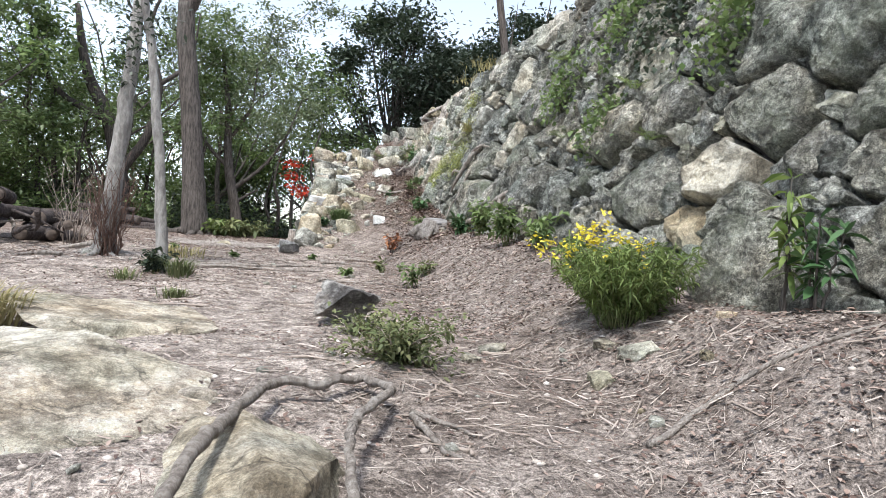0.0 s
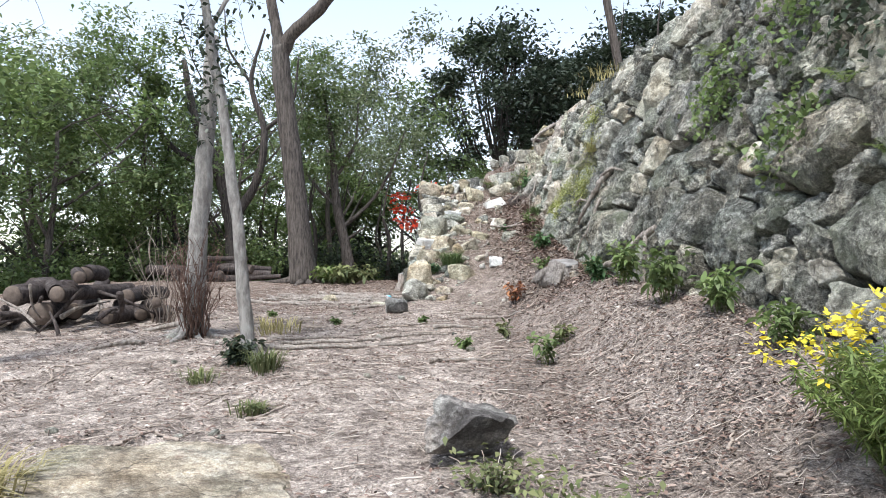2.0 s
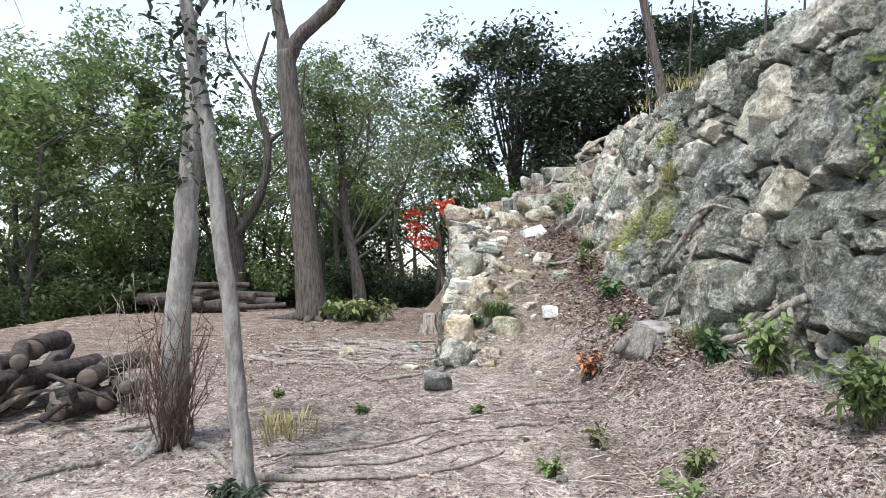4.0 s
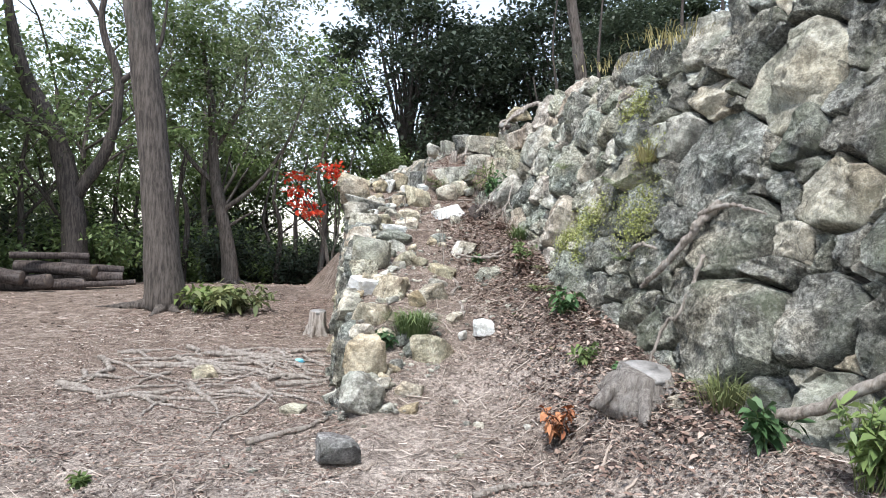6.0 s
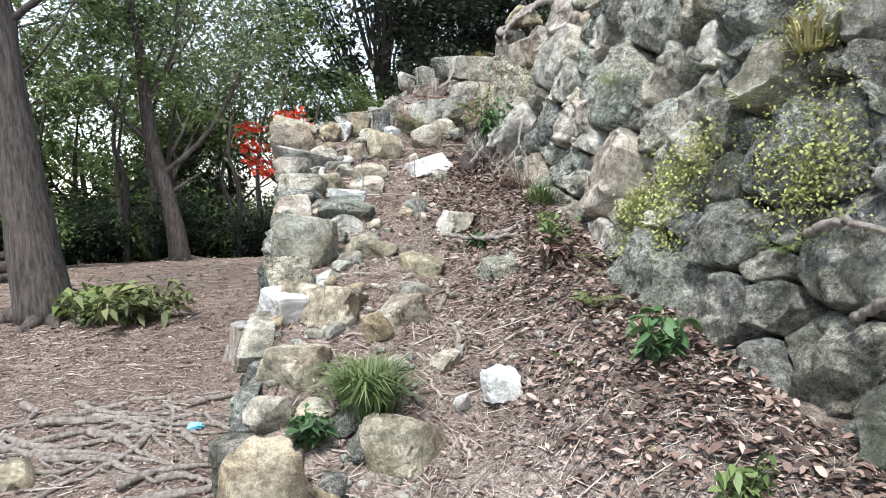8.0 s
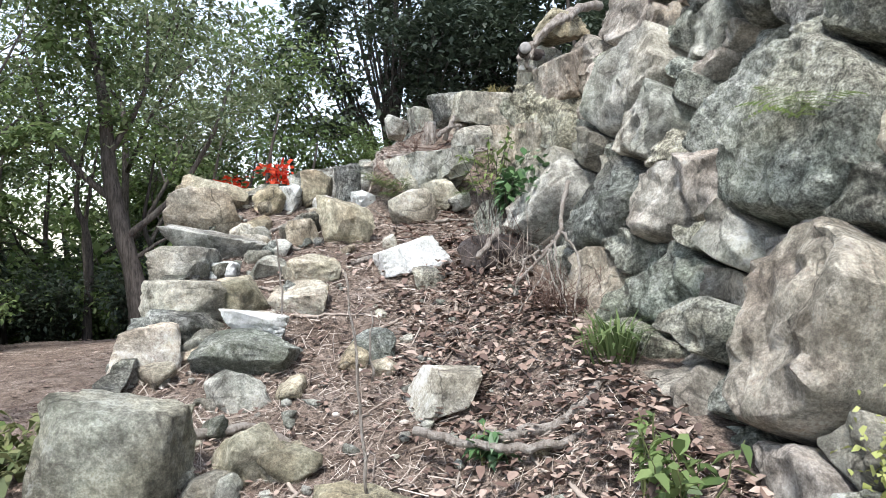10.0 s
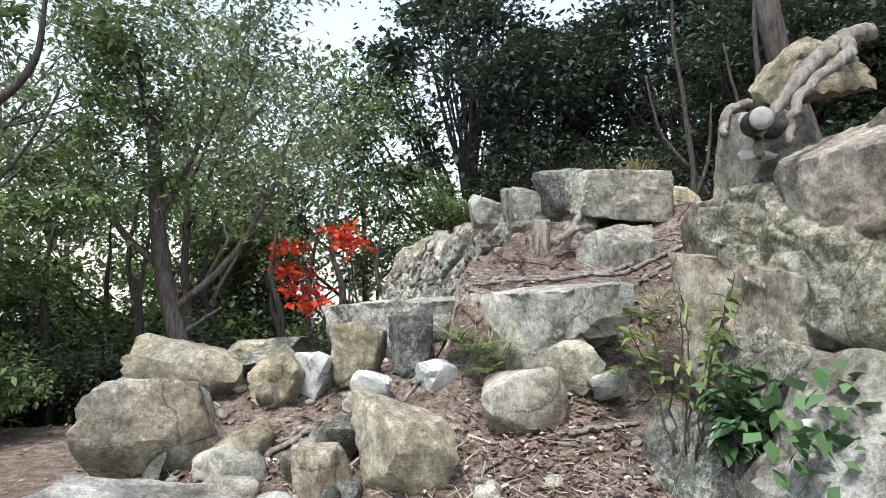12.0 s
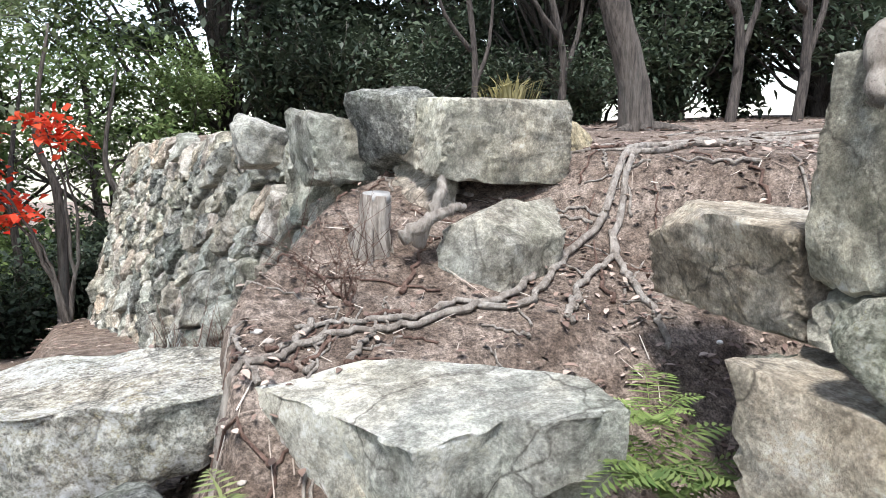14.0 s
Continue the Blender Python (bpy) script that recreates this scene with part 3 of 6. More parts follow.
broken_slab("slab", [(1.1, 12.83), (1.17, 12.68), (1.25, 12.55), (1.32, 12.36), (1.5, 12.4), (1.57, 12.33), (1.7, 12.32), (1.72, 12.46), (1.56, 12.66), (1.36, 12.82)], 2.265, (0.1, 0.02), 0.28, 310, STEPM, "broad flat grey step slab with a broken front")
broken_slab("slab", [(0.42, 13.22), (0.5, 13.0), (0.66, 12.9), (0.86, 12.86), (1.04, 12.84), (1.2, 12.92), (1.22, 13.1), (0.98, 13.26), (0.62, 13.38)], 2.2, (0.06, -0.02), 0.26, 311, PITTED, "long pitted pale slab at the ramp edge")
boulder("stone", 1.42, 12.5, 2.0, (0.38, 0.3, 0.3), 0, 312, SLABM, "pale tan stone under the step slab", 4, (12, 0), 12, 0.04)
boulder("boulder", 2.0, 13.54, 2.73, (0.58, 0.36, 0.3), 6, 313, ROUGH, "big brown-grey block on the terrace edge", 5, (0, 2), 5, 0.03, 0.6, cat="boulder", jag=0.1)
boulder("stone", 1.71, 13.68, 2.75, (0.24, 0.3, 0.33), 20, 314, STONE, "upright grey stone on the terrace edge", 4, (0, -8), 10)
boulder("stone", 2.42, 13.72, 2.7, (0.22, 0.18, 0.17), 30, 315, TAN, "reddish leaning stone beside the block", 3, (0, 30))
boulder("stone", 1.54, 14.02, 2.7, (0.3, 0.38, 0.3), 0, 316, ROUGH, "grey capping stone on the far wall", 4, (0, 4), 10)
boulder("stone", 1.32, 14.4, 2.72, (0.24, 0.3, 0.24), 0, 325, ROUGH, "grey capping stone on the far wall", 4, (0, 4), 10)
boulder("stone", 1.88, 13.12, 2.42, (0.42, 0.26, 0.22), 8, 317, ROUGH, "grey stone bedded in the root-bound bank", 4, (18, 0), 8, 0.03)
boulder("block", 2.13, 12.46, 2.48, (0.36, 0.46, 0.23), -2, 318, SLABM, "squared pale block with dark joint under it", 5, (0, 3), 4, 0.03, 0.6, cat="block", jag=0.09)
boulder("boulder", 2.12, 11.98, 2.14, (0.62, 0.64, 0.46), 10, 419, SLABM, "large blocky pale stone at the wall's foot", 5, (4, 2), 6, 0.03, 0.6, cat="boulder", jag=0.1)
boulder("stone", 2.1, 12.06, 2.43, (0.36, 0.28, 0.16), -10, 320, ROUGH, "grey stone wedged beneath the wall end", 4)
boulder("stone", 2.02, 11.88, 2.4, (0.2, 0.16, 0.1), -10, 324, STEPM, "small pale stone lying on a larger one", 3)
boulder("stone", 1.95, 12.26, 2.32, (0.16, 0.14, 0.1), 30, 326, STONE, "small grey stone in the joint under the block", 3)
boulder("boulder", 2.1, 12.13, 2.64, (0.28, 0.28, 0.44), 12, 321, ROUGH, "tall upright grey stone ending the wall", 5, (3, 5), 8, 0.035, cat="boulder", jag=0.14)
boulder("boulder", 2.16, 12.04, 2.95, (0.3, 0.34, 0.2), 14, 322, TAN, "mossy stone capping the wall end", 4, cat="boulder")
boulder("boulder", 2.12, 11.68, 2.56, (0.42, 0.42, 0.42), 24, 323, PINK, "pinkish brown angular stone of the wall end", 5, (0, 10), 9, 0.035, cat="boulder")
boulder("stone", 1.28, 12.27, 1.86, (0.33, 0.26, 0.28), 4, 340, SLABM, "smooth squared pale stone in the path", 4, (-12, 2), 6, 0.012, 0.7)
# terrace and start
boulder("block", 0.0, 7.0, 0.07, (0.25, 0.2, 0.2), 8, 330, DARKST, "dark squared stone block on the ground", 3, (3, 0), 4, 0.04, 0.6, cat="block")
boulder("rock", 0.8, 2.72, -0.22, (0.42, 0.34, 0.24), 40, 331, DARKST, "dark grey rough rock sticking from the soil", 4, (8, 14), 8, 0.09, cat="rock")
boulder("slab", -0.3, 1.0, -0.45, (1.34, 1.28, 0.37), -14, 332, SLABM, "broad flat pale bedrock slab in the ground", 4, (0, -1), 6, 0.05, 0.6, cat="slab")
boulder("slab", -0.4, 2.25, -0.37, (1.04, 0.98, 0.27), 8, 333, SLABM, "low flat brown rock slab in the ground", 4, (3, 0), 6, 0.06, 0.6, cat="slab")
boulder("rock", 0.64, 0.3, -0.55, (0.56, 0.76, 0.37), 8, 334, SLABM, "pale rock ledge with lichen under a root", 4, (0, 0), 6, 0.06, 0.6, cat="rock")
boulder("stone", 0.3, 1.05, -0.44, (0.16, 0.12, 0.06), 5, 335, SLABM, "small flat pale stone", 2)
for k, (x, y, w) in enumerate([(1.62, 2.15, 0.17), (1.45, 1.92, 0.13), (1.98, 1.45, 0.15), (2.2, 1.55, 0.2), (2.1, 1.75, 0.12), (2.35, 1.2, 0.09), (1.2, 0.75, 0.07), (2.6, 1.5, 0.1), (1.35, 0.2, 0.1), (2.0, 0.9, 0.08), (0.9, 7.5, 0.1), (0.45, 7.75, 0.15), (0.7, 7.05, 0.08), (-0.35, 8.1, 0.2), (-1.2, 9.3, 0.3), (-1.75, 5.45, 0.16), (1.9, 6.75, 0.14), (1.5, 7.9, 0.06)]):
    boulder("stone", x, y, gz(x, y) + 0.02 * w, (w, w * 0.8, w * 0.6), k * 47, 400 + k, (ROUGH, SLABM, TAN)[k % 3], "small pale loose stone lying on the soil", 2, group="loose stones")


# ---- trees ----
def grow(rng, height, radius, lean=(0, 0), forks=3, depth=4, spread=0.6, first=0.35, wobble=0.06, lift=0.25, shrink=0.68):
    """Tapered bars of a trunk and its limbs, and the tips where leaves grow."""
    bars, tips = [], []

    def limb(p, d, length, r, level):
        n = 7 if level == 0 else 4
        pts, rad = [p], [r]
        d = np.array(d, float)
        for k in range(n):
            d = d + rng.normal(0, wobble * (1 + level * 0.8), 3) + np.array([0, 0, lift * 0.12 if level else 0.0])
            d /= np.linalg.norm(d)
            p = p + d * length / n
            pts.append(p)
            rad.append(max(r * (1 - 0.55 * (k + 1) / n), 0.006))
        if level == 0:
            pts.insert(1, pts[0] * 0.8 + pts[1] * 0.2)
            rad[0] = r * 1.5
            rad.insert(1, r * 1.1)
        bars.append((pts, rad))
        if level >= depth:
            tips.append((pts[-1], d))
            tips.append((pts[len(pts) // 2], d))
            return
        kids = forks + (2 if level == 0 else 0)
        for k in range(kids):
            f = first + (1 - first) * (k + 0.6) / kids if level == 0 else 0.35 + 0.65 * (k + 1) / kids
            i = min(len(pts) - 1, max(1, int(round(f * (len(pts) - 1)))))
            a = rng.uniform(0, 2 * math.pi)
            out = np.array([math.cos(a), math.sin(a), rng.uniform(-0.1, 0.5)])
            nd = d * (1 - spread) + out * spread * 1.25
            nd /= np.linalg.norm(nd)
            limb(np.array(pts[i]), nd, length * shrink * rng.uniform(0.7, 1.1), rad[i] * 0.62, level + 1)

    limb(np.zeros(3), (lean[0], lean[1], 1), height, radius, 0)
    return bars, tips


def tree(name, seed, height, radius, bark, leaf, count, size, clump, label, sides=7, group="", clumps=70, **kw):
    rng = np.random.default_rng(seed)
    bars, tips = grow(rng, height, radius, **kw)
    root = tagged(new(name), label, "tree", group)
    V, F = tubes(bars, sides)
    tr = new("trunk", mesh("trunk", V, F, bark))
    tr.parent = root
    if count:
        T = np.array([t for t, _ in tips])
        T = T[rng.permutation(len(T))[:clumps]]
        wide = rng.uniform(0.55, 1.35, len(T))
        pick = rng.integers(0, len(T), count)
        c = T[pick] + rng.normal(0, 1, (count, 3)) * clump * np.array([1, 1, 0.55]) * wide[pick][:, None]
        fo = new("foliage", quads("foliage", leaves(c, size, rng, 0.5, 0.25), leaf))
        fo.parent = root
    return root


def put(ob, x, y, z=None, turn=0, scale=1.0):
    ob.matrix_world = pose(x, y, gz(x, y) - 0.05 if z is None else z, 0, 0, turn) @ Matrix.Scale(scale, 4)
    return ob


def again(ob, x, y, turn, scale, z=None):
    c = copy_thing(ob, pose(x, y, gz(x, y) - 0.05 if z is None else z, 0, 0, turn))
    c.scale = (scale, scale, scale * R.uniform(0.92, 1.1))
    return c


WOOD = "slender evergreen tree with mid-green leaves at the wood's edge"
green_a = put(tree("evergreen_tree", 21, 5.2, 0.11, BARK, LEAF, 6800, 0.17, 0.3, WOOD, group="trees of the wood", forks=3, depth=3, spread=0.55, first=0.3), -6.4, 19.5, scale=0.85)
green_b = put(tree("evergreen_tree", 22, 6.0, 0.13, BARK, OLIVE, 5200, 0.15, 0.3, "tall olive-leaved tree with pale thin limbs", group="trees of the wood", forks=3, depth=3, spread=0.5, first=0.35), -4.3, 25.2, scale=1.05)
green_c = put(tree("evergreen_tree", 23, 3.6, 0.09, BARK, LEAF, 9000, 0.14, 0.34, "rounded bright green young tree", group="trees of the wood", forks=4, depth=3, spread=0.65, first=0.15), -0.9, 29.5, -0.6, scale=1.45)
for x, y, turn, s in [(-9.5, 15.5, 40, 0.95), (-12, 19, 100, 1.1), (-8.4, 21, 160, 1.0), (-11, 25, 210, 1.15), (-7.2, 27, 250, 1.0), (-14, 14, 290, 1.1), (-11.5, 11, 20, 0.8), (-15.5, 22, 75, 1.15)]:
    again(green_a, x, y, turn, s)
for x, y, turn, s in [(-7.4, 22.5, 80, 0.85), (-9.8, 29, 200, 1.15), (-13, 27, 310, 1.2), (-12.5, 16.5, 140, 0.85), (-17, 18, 260, 1.15)]:
    again(green_b, x, y, turn, s)
for x, y, turn, s in [(-5.2, 33, 50, 1.6), (-8.5, 32, 150, 1.75), (-9, 18.3, 250, 0.8), (-11.8, 22, 330, 1.0), (-14, 31, 10, 1.6)]:
    again(green_c, x, y, turn, s)
for x, y, turn, s, z in [(1.4, 31, 90, 0.8, -0.5), (-3.4, 30.5, 160, 1.2, -0.6), (-5.8, 32, 250, 1.35, -0.8)]:
    again(green_c, x, y, turn, s, z)
# dark evergreens over the wall
DARK_T = "large dark spreading evergreen tree against the sky"

def dark_evergreen(seed, top, wide):
    """A broad tree with a bare trunk, rising limbs and flat tiers of dark leaves under a domed outline."""
    rng = np.random.default_rng(seed)
    root = tagged(new("dark_evergreen"), DARK_T, "tree", "dark trees behind")
    trunk = curve_through([(0, 0, 0), (rng.normal(0, 0.15), 0, top * 0.25), (rng.normal(0, 0.3), 0, top * 0.5), (rng.normal(0, 0.4), 0, top * 0.85)], 6)
    lines, c = [(trunk, np.linspace(0.34, 0.08, len(trunk)))], []
    for k in range(58):
        a = k * 2.4 + rng.normal(0, 0.2)
        r = wide * math.sqrt((k + 0.5) / 58) * rng.uniform(0.85, 1.08)
        tier = top * (1 - 0.38 * (r / wide) ** 2) - (rng.uniform(0.2, 0.34) * top if k % 3 == 2 else rng.uniform(0, 0.07) * top)
        end = np.array([math.cos(a) * r, math.sin(a) * r, tier])
        i = int(np.clip((tier / top - 0.3) * 0.75 + 0.12, 0.15, 0.95) * (len(trunk) - 1))
        pts = curve_through([trunk[i], trunk[i] * 0.5 + end * 0.5 - (0, 0, 0.04 * top), end], 4, rng, 0.06)
        lines.append((pts, np.linspace(0.1, 0.02, len(pts))))
        size = wide * rng.uniform(0.1, 0.18)
        c.append(end + rng.normal(0, 1, (250, 3)) * np.array([size, size, size * 0.42]))
        c.append(end + rng.normal(0, 1, (40, 3)) * np.array([size, size, size * 0.5]) * 1.7)
    V, F = tubes(lines, 6)
    for name, me in (("trunk", mesh("trunk", V, F, DARKB)), ("foliage", quads("foliage", leaves(np.vstack(c), 0.27, rng, 0.55, 0.2), DARKL))):
        part = new(name, me)
        part.parent = root
    return root


dark_a = put(dark_evergreen(31, 13.2, 4.3), 2.3, 34, -0.5)
dark_b = put(dark_evergreen(32, 12.5, 4.6), 10.2, 35, 0.2, 0, 1.08)
for x, y, turn, s, z in [(6.4, 39, 70, 0.95, -0.5), (12.5, 29, 120, 0.75, 2.0), (16.5, 25, 200, 0.75, 2.4), (9.5, 26, 300, 0.58, 2.2), (20, 18, 30, 0.8, 2.8)]:
    again(dark_a, x, y, turn, s, z)
for x, y, turn, s, z in [(15, 38, 60, 1.1, 0.5), (17, 32, 150, 0.75, 2.0), (14, 22.5, 240, 0.55, 2.6), (18, 13, 20, 0.65, 3.0), (11.5, 24, 100, 0.5, 2.5)]:
    again(dark_b, x, y, turn, s, z)


def trunk_of(name, ctrl, radii, bark, label, extra=(), sides=12, seed=0, flare=0.0):
    """A trunk drawn through a few points, with further limbs."""
    rng = np.random.default_rng(seed)
    lines = []
    for c, r in ((ctrl, radii), *extra):
        pts = curve_through(c, 6, rng, 0.006)
        rad = np.interp(np.linspace(0, 1, len(pts)), np.linspace(0, 1, len(r)), r) * (1 + rng.normal(0, 0.025, len(pts)))
        lines.append((pts, rad))
    if flare:
        b = np.array(ctrl[0])
        for k in range(7):
            a = k * 0.9 + rng.uniform(-0.2, 0.2)
            L = flare * rng.uniform(0.7, 1.3)
            tip = b + np.array([math.cos(a) * L, math.sin(a) * L, 0])
            m = b + np.array([math.cos(a) * L * 0.4, math.sin(a) * L * 0.4, 0])
            tip[2], m[2] = gz(tip[0], tip[1]) - 0.01, gz(m[0], m[1]) + 0.03
            pts = curve_through([b + np.array([0, 0, 0.22]), m, tip], 5)
            lines.append((pts, np.linspace(radii[0] * 0.5, 0.012, len(pts))))
    V, F = tubes(lines, sides)
    root = tagged(new(name), label, "tree")
    t = new("trunk", mesh("trunk", V, F, bark))
    t.parent = root
    return root, lines


def crown(root, tips, count, size, clump, leaf, seed):
    rng = np.random.default_rng(seed)
    T = np.array(tips)
    c = T[rng.integers(0, len(T), count)] + rng.normal(0, 1, (count, 3)) * clump
    f = new("foliage", quads("foliage", leaves(c, size, rng), leaf))
    f.parent = root


# forked dark trunk on the terrace
fork, _ = trunk_of("forked_tree", [(-2.5, 13, 0.1), (-2.62, 13, 1.2), (-2.8, 13, 2.9), (-2.98, 13, 4.2), (-3.02, 13, 4.9)], (0.3, 0.22, 0.2, 0.18, 0.17), BARK, "tall bare dark-barked tree forking high up", [
    ([(-3.02, 13, 4.75), (-3.12, 13.02, 5.3), (-3.3, 13.1, 6.2), (-3.4, 13.3, 7.6), (-3.7, 13.4, 9)], (0.13, 0.11, 0.1, 0.08, 0.05)),
    ([(-3.0, 13, 4.75), (-2.75, 12.95, 5.15), (-2.1, 12.9, 5.75), (-1.5, 12.8, 6.6), (-1.1, 12.7, 8)], (0.14, 0.13, 0.12, 0.09, 0.05)),
    ([(-3.7, 13.4, 9), (-4.3, 13.5, 10)], (0.05, 0.02)), ([(-1.1, 12.7, 8), (-0.4, 12.9, 9.4)], (0.05, 0.02))], 14, 41, 0.7)
crown(fork, [(-3.7, 13.4, 9.3), (-4.2, 13.5, 9.9), (-1.0, 12.7, 8.6), (-0.5, 12.9, 9.3)], 1500, 0.14, 0.6, LEAF, 42)
# pale leaning snag and the thin trunk by it
snag, _ = trunk_of("pale_tree", [(-1.66, 5.58, -0.15), (-1.62, 5.58, 0.5), (-1.57, 5.58, 1.3), (-1.52, 5.58, 2.1), (-1.5, 5.58, 2.55)], (0.11, 0.085, 0.075, 0.065, 0.055), PALE, "pale lichened leaning trunk broken off above", (), 12, 43, 0.35)
thin, _ = trunk_of("thin_tree", [(-0.88, 4.74, -0.15), (-0.95, 4.74, 0.7), (-1.08, 4.74, 1.66), (-1.2, 4.74, 2.3), (-1.3, 4.76, 3.4), (-1.35, 4.8, 5)], (0.056, 0.043, 0.039, 0.035, 0.03, 0.018), PALE, "thin pale-barked tree with ivy-dark leaves above", [([(-1.2, 4.74, 2.3), (-1.0, 4.9, 2.8), (-0.8, 5.0, 3.3)], (0.02, 0.015, 0.008)), ([(-1.22, 4.74, 2.5), (-1.5, 4.6, 2.9), (-1.7, 4.5, 3.4)], (0.02, 0.015, 0.008))], 10, 44, 0.2)
crown(thin, [(-1.2, 4.74, 2.1), (-1.22, 4.74, 2.4), (-1.25, 4.75, 2.8), (-1.0, 4.9, 2.8), (-1.5, 4.6, 2.9), (-1.15, 4.74, 1.9)], 620, 0.06, 0.14, DARKL, 45)
crown(snag, [(-1.53, 5.56, 2.0), (-1.55, 5.56, 1.7)], 220, 0.06, 0.12, DARKL, 46)
# trunk rising beside the camera at the start of the terrace, and a big leaning bough
side_t, _ = trunk_of("grey_tree", [(-2.9, 4.1, -0.25), (-2.85, 4.1, 0.8), (-2.75, 4.1, 2.0), (-2.55, 4.1, 3.4)], (0.12, 0.1, 0.09, 0.08), PALE, "pale grey trunk at the terrace's open side", (), 10, 47, 0.3)
crown(side_t, [(-2.2, 4.1, 3.0), (-1.9, 4.2, 2.9)], 120, 0.08, 0.2, LEAF, 48)
wild, _ = trunk_of("twisted_tree", [(-6.0, 19, 0), (-6.1, 19, 1.6), (-6.5, 19, 3.2), (-7.2, 19, 4.6), (-7.6, 19, 6.5)], (0.3, 0.24, 0.2, 0.15, 0.07), DARKB, "dark twisted tree with bare crooked boughs", [
    ([(-6.1, 19, 1.8), (-5.4, 19, 3.0), (-5.2, 19, 4.4), (-5.6, 19, 5.8), (-5.2, 19, 7.4)], (0.15, 0.12, 0.1, 0.07, 0.03)),
    ([(-6.5, 19, 3.2), (-7.8, 18.8, 3.9), (-8.6, 18.6, 5.2)], (0.12, 0.08, 0.03)), ([(-5.2, 19, 4.4), (-4.4, 19, 5.2), (-4.2, 19, 6.6)], (0.07, 0.05, 0.02)), ([(-5.6, 19, 5.8), (-6.3, 19, 6.9), (-6.4, 19, 8)], (0.05, 0.03, 0.015))], 9, 49)
third, _ = trunk_of("grey_tree", [(-3.0, 21, -0.3), (-3.15, 21, 1.0), (-3.5, 21, 2.6), (-3.6, 21, 4.2), (-3.9, 21, 6.0)], (0.24, 0.17, 0.14, 0.1, 0.05), BARK, "grey-brown tree with ascending limbs at the terrace edge", [
    ([(-3.3, 21, 1.7), (-2.4, 21, 2.5), (-1.7, 21, 3.6), (-1.3, 21, 4.8)], (0.07, 0.05, 0.04, 0.02)), ([(-3.4, 21, 2.3), (-4.4, 21, 3.4), (-4.9, 21, 5.0)], (0.07, 0.05, 0.02)),
    ([(-3.55, 21, 3.2), (-2.9, 21, 4.4), (-2.8, 21, 5.8)], (0.06, 0.04, 0.02)), ([(-3.2, 21, 1.3), (-2.5, 21, 1.75)], (0.05, 0.02))], 10, 50, 0.5)
crown(third, [(-1.3, 21, 4.8), (-1.7, 21, 3.8), (-4.9, 21, 5.0), (-2.8, 21, 5.8), (-3.9, 21, 6.0), (-4.5, 21, 3.8), (-2.4, 21, 4.6), (-3.4, 21.2, 5)], 5200, 0.13, 0.55, OLIVE, 51)
up_t, _ = trunk_of("leaning_tree", [(5.38, 17.26, 2.6), (5.25, 17.26, 3.4), (4.85, 17.26, 4.6), (4.6, 17.2, 5.8), (4.2, 17.2, 8)], (0.2, 0.15, 0.13, 0.12, 0.09), BARK, "leaning grey-brown trunk on the upper terrace", (), 12, 52, 0.5)
for k, (x, y) in enumerate([(8.2, 19.0), (9.0, 18.6), (10.4, 18.0), (9.8, 16.4), (7.2, 22), (6.4, 24)]):
    t, _ = trunk_of("bare_tree", [(x, y, 2.7), (x + 0.1, y, 4), (x - 0.25 + 0.2 * (k % 2), y, 5.6), (x - 0.3, y, 7.5), (x - 0.1, y, 10)], (0.08, 0.065, 0.055, 0.035, 0.01), DARKB, "slim dark trunk in the upper wood", [([(x + 0.05, y, 3.6), (x + 0.4, y, 4.6), (x + 0.5, y, 5.8)], (0.05, 0.04, 0.02)), ([(x, y, 4.4), (x - 0.6, y, 5.2), (x - 0.9, y, 6.4)], (0.05, 0.035, 0.02))], 8, 60 + k)
    t["group"] = "slim trunks above"
for k, (x, y) in enumerate([(-4.6, 22.5), (-5.0, 24), (-2.2, 23.5), (-1.6, 24.5), (-0.9, 23), (-6.4, 23), (-3.9, 24.5), (-7.5, 20), (-0.2, 25), (-8.2, 19), (-2.8, 26)]):
    z0 = gz(x, y)
    t, _ = trunk_of("bare_tree", [(x, y, z0 - 0.2), (x + 0.12 * (-1) ** k, y, z0 + 2), (x - 0.1, y, z0 + 3), (x + 0.2, y, z0 + 4.6)], (0.1, 0.07, 0.05, 0.02), BARK if k % 3 else DARKB, "thin dark trunk in the lower wood", (), 7, 80 + k)
    t["group"] = "thin trunks below"


# ---- shrubs and undergrowth ----
def bush(name, seed, size, count, leaf, leaf_size, label, stems=14, tall=1.0, bark=BARK, wide=0.5, group=""):
    rng = np.random.default_rng(seed)
    root = tagged(new(name), label, "shrub", group)
    lines, tips = [], []
    for k in range(stems):
        a, o = rng.uniform(0, 2 * math.pi), rng.uniform(0.15, 1)
        tip = np.array([math.cos(a) * o * size, math.sin(a) * o * size, size * tall * rng.uniform(0.55, 1.15)])
        pts = curve_through([(0, 0, 0), tip * np.array([0.35, 0.35, 0.55]), tip], 4, rng, size * 0.02)
        lines.append((pts, np.linspace(0.014, 0.004, len(pts)) * max(0.35, size)))
        tips += [p for p in pts[2:]]
    V, F = tubes(lines, 5)
    st = new("stems", mesh("stems", V, F, bark))
    st.parent = root
    T = np.array(tips)
    c = T[rng.integers(0, len(T), count)] + rng.normal(0, size * 0.11, (count, 3))
    c[:, 2] = np.maximum(c[:, 2], 0.01)
    f = new("foliage", quads("foliage", leaves(c, leaf_size, rng, wide), leaf))
    f.parent = root
    return root


